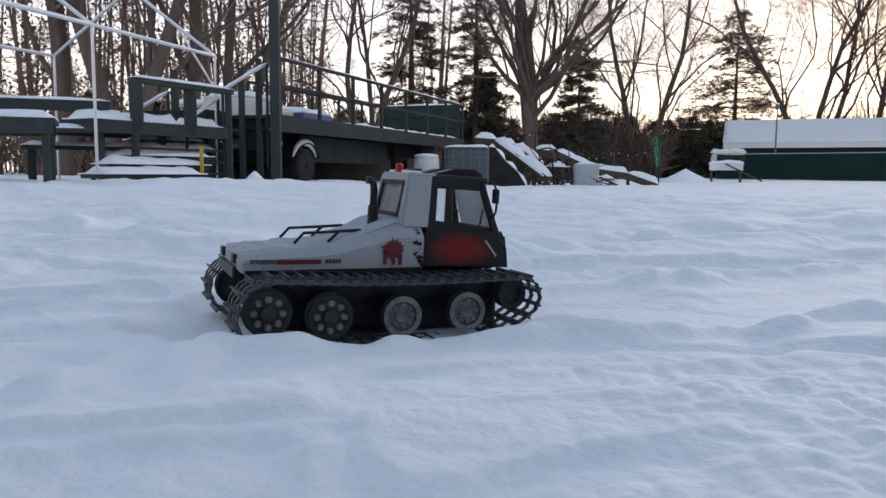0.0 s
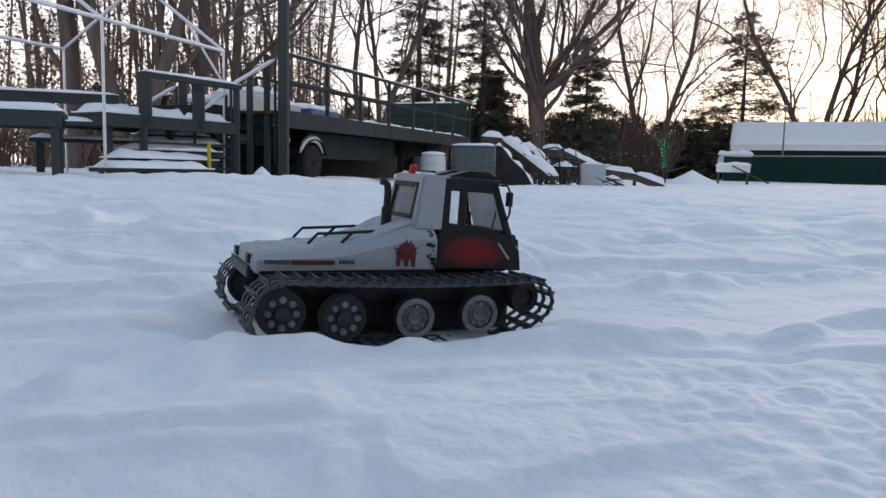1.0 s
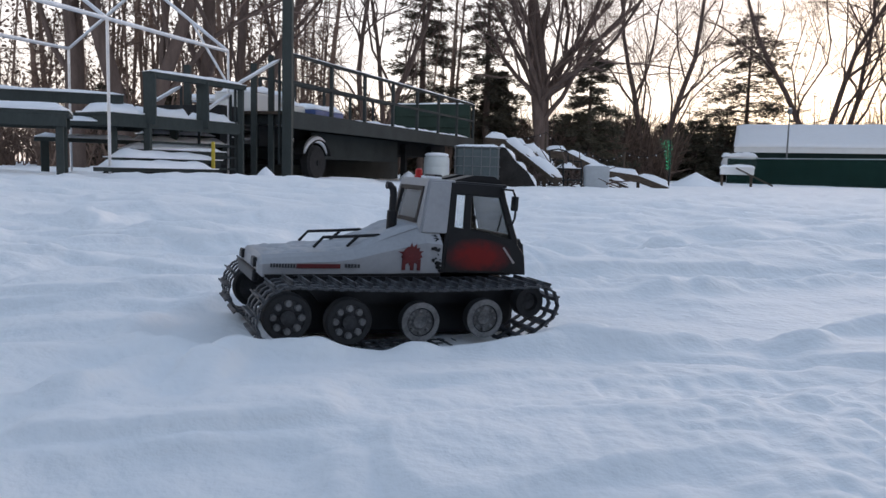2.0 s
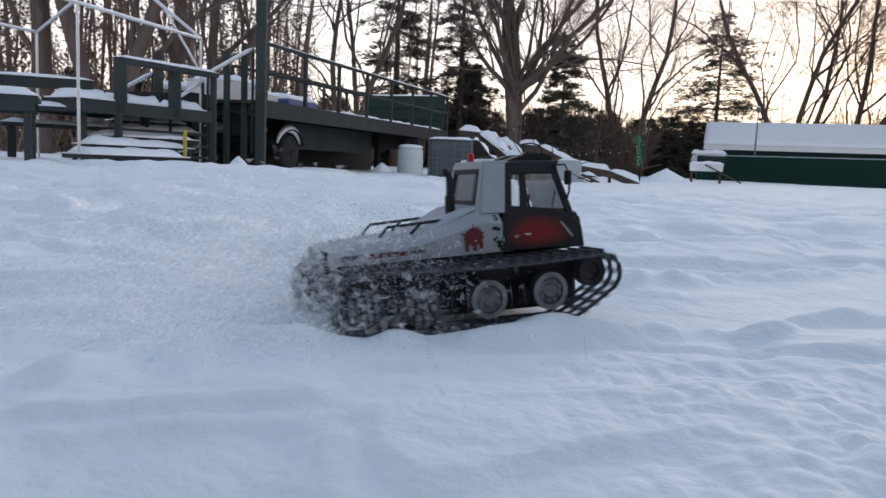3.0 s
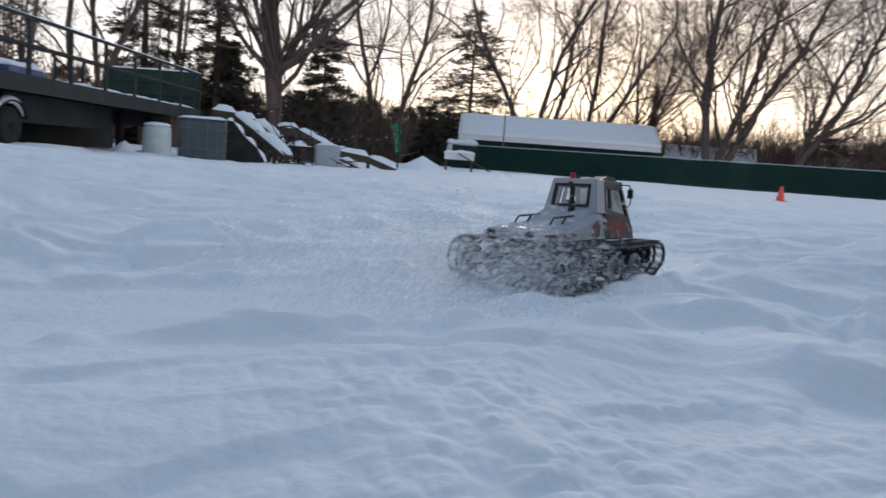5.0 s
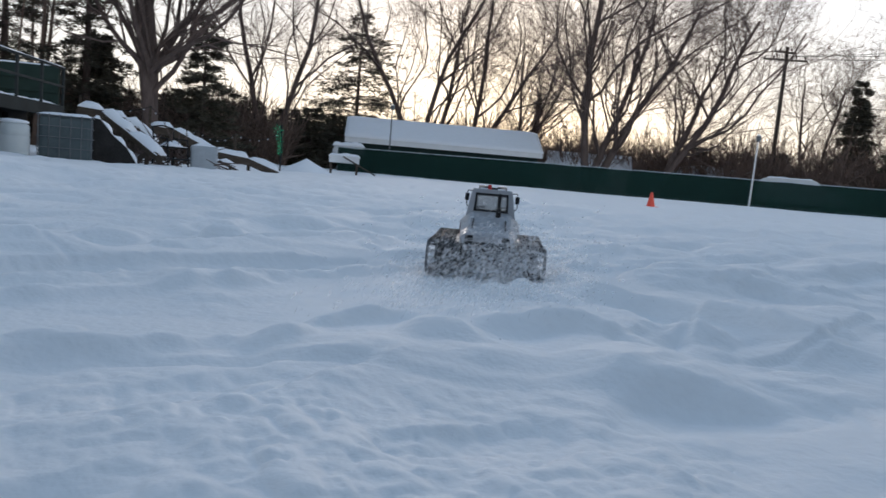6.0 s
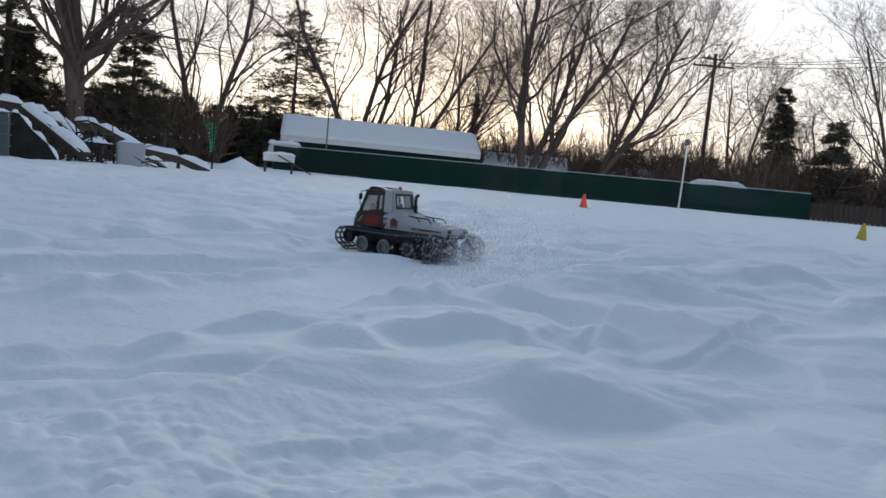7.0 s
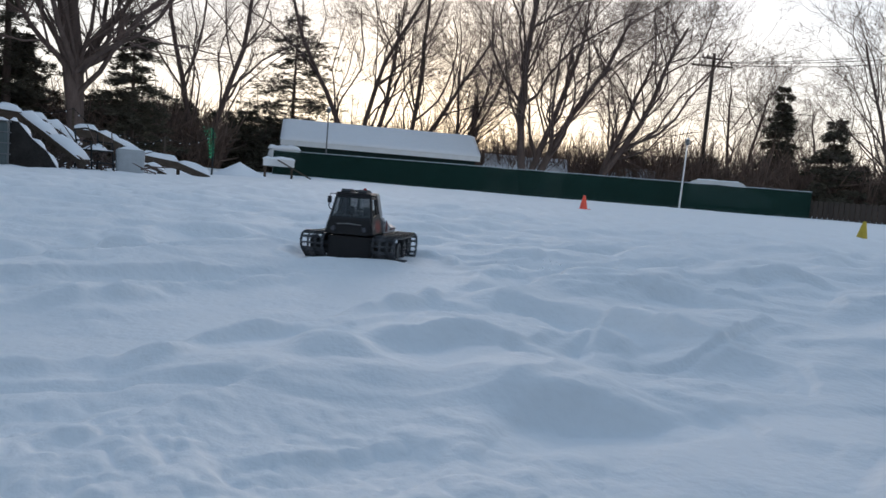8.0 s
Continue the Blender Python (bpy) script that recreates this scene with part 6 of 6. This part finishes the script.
def wheel_meshes():
    made = {}
    for kind in ("drive", "road", "idler"):
        r = {"drive": 0.043, "road": 0.037, "idler": 0.030}[kind]
        bm = bmesh.new()
        if kind == "idler":
            lathe(bm, [(0.019, -0.012), (r, -0.014), (r, 0.014), (0.019, 0.012), (0.017, 0.0)], 26, caps=False)
        else:
            lathe(bm, [(r - 0.012, -0.013), (r - 0.003, -0.014), (r, -0.009), (r, 0.009), (r - 0.003, 0.014), (r - 0.012, 0.013)], 30, caps=False)
        tyre = bpy.data.meshes.new("tyre")
        bm.to_mesh(tyre)
        bm.free()
        tyre.materials.append(BELT)
        bm = bmesh.new()
        if kind == "road":
            lathe(bm, [(0.005, 0.006), (0.012, 0.010), (0.016, 0.006), (0.028, 0.007), (r - 0.010, 0.0155), (r + 0.0004, 0.0146), (r - 0.004, -0.010), (0.006, -0.010)], 30)
            for i in range(8):
                a = 2 * math.pi * i / 8
                lathe(bm, [(0.0036, 0.0), (0.0036, 0.0125), (0.002, 0.0135)], 7, Matrix.Translation((0.021 * math.cos(a), 0.021 * math.sin(a), 0)))
        elif kind == "drive":
            lathe(bm, [(0.005, 0.016), (0.013, 0.016), (0.014, 0.008), (r - 0.012, 0.008), (r - 0.010, 0.013), (r - 0.004, 0.013), (r - 0.006, -0.010), (0.006, -0.010)], 30)
        else:
            lathe(bm, [(0.004, 0.002), (0.018, 0.002), (0.018, -0.004), (0.004, -0.004)], 20)
        rim = bpy.data.meshes.new("rim")
        bm.to_mesh(rim)
        bm.free()
        rim.materials.append({"drive": WHEEL_DARK, "road": WHEEL_GREY, "idler": WHEEL_DARK}[kind])
        bolts = None
        if kind == "drive":
            bm = bmesh.new()
            for i in range(8):
                a = 2 * math.pi * i / 8
                lathe(bm, [(0.0068, 0.0), (0.0068, 0.0125), (0.005, 0.015)], 9, Matrix.Translation((0.0250 * math.cos(a), 0.0250 * math.sin(a), 0)))
            bolts = bpy.data.meshes.new("bolt_ring")
            bm.to_mesh(bolts)
            bm.free()
            bolts.materials.append(WHEEL_GREY)
        made[kind] = (tyre, rim, bolts)
    return made


WHEELS = [("drive", REAR_WHEEL[0], REAR_WHEEL[1], 0.168), ("drive", -0.178, 0.062, 0.168), ("road", -0.041, 0.062, 0.168), ("road", 0.092, 0.069, 0.168), ("idler", FRONT_IDLER[0], FRONT_IDLER[1], 0.158)]


def build_running_gear(v):
    """Wheels that turn and links that run round them; returns what is to be keyed."""
    wheels, links = [], []
    meshes = wheel_meshes()
    # one link: cross bar with a grouser, pieces of four belts
    bm = bmesh.new()
    pitch = LOOP_S[-1] / LINKS
    box(bm, -0.004, 0.004, -0.052, 0.052, -0.0035, 0.0035, 0.001)
    box(bm, -0.0015, 0.0015, -0.046, 0.046, -0.0105, -0.003)
    for y in (-0.048, -0.016, 0.016, 0.048):
        box(bm, -pitch / 2 + 0.0005, pitch / 2 + 0.002, y - 0.005, y + 0.005, -0.001, 0.0022)
    link_mesh = bpy.data.meshes.new("track_link")
    # the loop runs rear, bottom, front, top: outside of the belt is on its right hand
    bm.to_mesh(link_mesh)
    bm.free()
    link_mesh.materials.append(TRACK_STEEL)
    for s in (-1, 1):
        for _, x, z, y in WHEELS:
            bm = bmesh.new()
            tube(bm, [(x, s * 0.08, z), (x, s * 0.15, z)], 0.007, 8)
            part("axle", bm, SHADOW_STEEL, v)
        for kind, x, z, y in WHEELS:
            tyre, rim, bolts = meshes[kind]
            w = new("wheel", tyre)
            w.parent = v
            o = new("rim", rim)
            o.parent = w
            if bolts:
                q = new("bolt_ring", bolts)
                q.parent = w
            wheels.append((w, s, x, z, y, {"drive": 0.052, "road": 0.048, "idler": 0.04}[kind]))
        for i in range(LINKS):
            k = new("track_link", link_mesh)
            k.parent = v
            k["group"] = "track links"
            links.append((k, s, i * pitch))
    return wheels, links


# ---- thrown snow ----
def airborne(name, alpha):
    m = bpy.data.materials.new(name)
    m.use_nodes = True
    t = m.node_tree
    t.nodes.remove(t.nodes["Principled BSDF"])
    front, through_light, clear, half, thin = (t.nodes.new(k) for k in ("ShaderNodeBsdfDiffuse", "ShaderNodeBsdfTranslucent", "ShaderNodeBsdfTransparent", "ShaderNodeMixShader", "ShaderNodeMixShader"))
    for n in (front, through_light):
        n.inputs["Color"].default_value = (0.93, 0.94, 0.96, 1)
    half.inputs[0].default_value = 0.5
    thin.inputs[0].default_value = alpha
    t.links.new(front.outputs[0], half.inputs[1])
    t.links.new(through_light.outputs[0], half.inputs[2])
    t.links.new(clear.outputs[0], thin.inputs[1])
    t.links.new(half.outputs[0], thin.inputs[2])
    t.links.new(thin.outputs[0], t.nodes["Material Output"].inputs["Surface"])
    return m


GRAINS, MIST = airborne("airborne_snow_grains", 0.3), airborne("airborne_snow_mist", 0.36)


def puff_mesh(seed, count, spread, size, mat):
    """A loose cloud of tiny grains with a few larger crumbs, denser at its middle."""
    rnd = np.random.RandomState(seed)
    verts, faces = [], []
    c = rnd.normal(0, 1, (count, 3)) * np.array(spread)
    for i in range(count):
        s = size * rnd.uniform(0.5, 1.2) * (2.8 if i % 150 == 0 else 1)
        d = rnd.normal(0, 1, (3, 3)) * s
        b = len(verts)
        verts.extend((c[i] + d).tolist())
        faces.append((b, b + 1, b + 2))
    me = bpy.data.meshes.new("snow_spray")
    me.from_pydata(verts, [], faces)
    me.materials.append(mat)
    return me


def build_spray():
    rnd = random.Random(77)
    dense = [puff_mesh(200 + i, 4200, (0.08, 0.065, 0.05), 0.0026, GRAINS) for i in range(3)]
    thin = [puff_mesh(300 + i, 4000, (0.15, 0.12, 0.075), 0.0042, MIST) for i in range(3)]
    flights = []
    t = 2.30
    k = 0
    while t < 7.25:
        for side in (-1, 1):
            if t > 5.15 and side > 0:
                k += 1
                continue
            x, y, yaw = vehicle_at(t)
            a = radians(yaw)
            bx, by = (-0.30 if (k // 2) % 3 != 0 else -0.24), side * 0.17
            px = x + bx * math.cos(a) - by * math.sin(a)
            py = y + bx * math.sin(a) + by * math.cos(a)
            fast = 1.0 if t > 2.5 else 0.5
            wide = (k // 2) % 3 != 0
            ob = new("snow_spray", (thin if wide else dense)[k % 3])
            tagged(ob, "loose cloud of fine powder snow thrown by the tracks", "snow", "thrown snow", "stuff")
            out = (0.5 if wide else -0.22) * fast * rnd.uniform(0.7, 1.3)
            drift = rnd.uniform(-0.12, 0.12)
            vx, vy = -math.cos(a) * out - math.sin(a) * drift, -math.sin(a) * out + math.cos(a) * drift
            up = rnd.uniform(0.8, 1.4) * fast * (0.6 if wide else 1.0)
            flights.append((ob, t, px, py, vx, vy, up, rnd.uniform(0, 360), 0.95 if wide else 0.5))
            k += 1
        t += 0.08
    return flights


# ---- what moves ----
DRIVE = [
    (0.0, -0.113, 1.567, -0.016, 24.2, -3.1, 0.6),
    (2.2, -0.113, 1.567, -0.016, 24.2, -3.1, 0.6),
    (2.5, -0.073, 1.562, -0.009, 17.3, -0.3, -0.9),
    (3.0, 0.076, 1.577, 0.005, 20.0, 3.1, -2.5),
    (3.5, 0.329, 1.680, 0.012, 19.5, 1.3, -1.3),
    (4.0, 0.632, 1.803, 0.006, 23.7, 0.9, -0.2),
    (4.5, 0.972, 1.964, -0.001, 26.3, -2.0, -2.3),
    (5.0, 1.271, 2.084, -0.002, 30.0, -1.7, -2.6),
    (5.2, 1.423, 2.230, -0.012, 33.5, -2.0, -2.4),
    (6.3, 1.947, 2.749, -0.006, 66.0, 0.5, 0.3),
    (6.5, 2.057, 2.920, -0.008, 71.0, 0.7, -0.6),
    (7.0, 2.129, 3.185, -0.021, 113.1, -2.3, -0.4),
    (7.5, 2.067, 3.316, -0.020, 160.1, -1.6, 0.8),
    (8.0, 1.923, 3.185, -0.017, 230.0, -0.4, 0.4),
]


def vehicle_at(t):
    rows = np.array([(r[0], r[1], r[2], r[4]) for r in DRIVE])
    return tuple(float(np.interp(t, rows[:, 0], rows[:, i])) for i in (1, 2, 3))


def track_travel(t, side):
    """How far a track has run by then: the way driven, the turning, and some slip."""
    ts = np.linspace(0, 8, 481)
    p = np.array([vehicle_at(a) for a in ts])
    way = np.hypot(np.diff(p[:, 0]), np.diff(p[:, 1]))
    turn = np.abs(np.radians(np.diff(p[:, 2]))) * 0.13
    slip = np.where((ts[1:] > 2.28) & (ts[1:] < 7.45), 0.45 / 60, 0.0)
    run = np.concatenate([[0], np.cumsum(way * 1.1 + slip + side * -0.3 * turn)])
    return np.interp(t, ts, run)


def motions():
    walk(VEHICLE, [(t, pose(x, y, z, roll, -pitch, yaw)) for t, x, y, z, yaw, pitch, roll in DRIVE])
    times = [0.0] + [k / 30 for k in range(66, 241)]
    for side in (-1, 1):
        run = track_travel(np.array(times), side)
        for w, s, x, z, y, r in WHEEL_LIST:
            if s == side:
                flip = 90 if s < 0 else -90
                walk(w, [(t, pose(x, s * y, z) @ Matrix.Rotation(d / r, 4, "Y") @ pose(0, 0, 0, flip)) for t, d in zip(times, run)])
        for k, s, start in LINK_LIST:
            if s == side:
                walk(k, [(t, link_pose(s, start + d)) for t, d in zip(times, run)])
    for ob, t0, px, py, vx, vy, up, spin, life in FLIGHTS:
        base = ground_z(px, py) - 0.36
        rows = [(0.0, pose(px, py, base, 0, 0, spin)), (round(t0 - 0.07, 3), pose(px, py, base, 0, 0, spin))]
        for i in range(1, 9):
            a = life * i / 8
            z = base + 0.41 + up * a * 0.55 - 0.5 * 2.4 * a * a * (0.8 / life) ** 0.5
            if i == 8:
                z = base
            rows.append((round(t0 + a, 3), pose(px + vx * a, py + vy * a, max(base, z), 8 * a, 6 * a, spin + 40 * a)))
        last = rows[-1][1]
        rows = [r for r in rows if r[0] < 8.0]
        if len(rows) < 10:
            rows.append((8.0, rows[-1][1]))
        else:
            rows.append((8.0, last))
        walk(ob, rows)


VEHICLE = build_vehicle()
WHEEL_LIST, LINK_LIST = build_running_gear(VEHICLE)
FLIGHTS = build_spray()

motions()
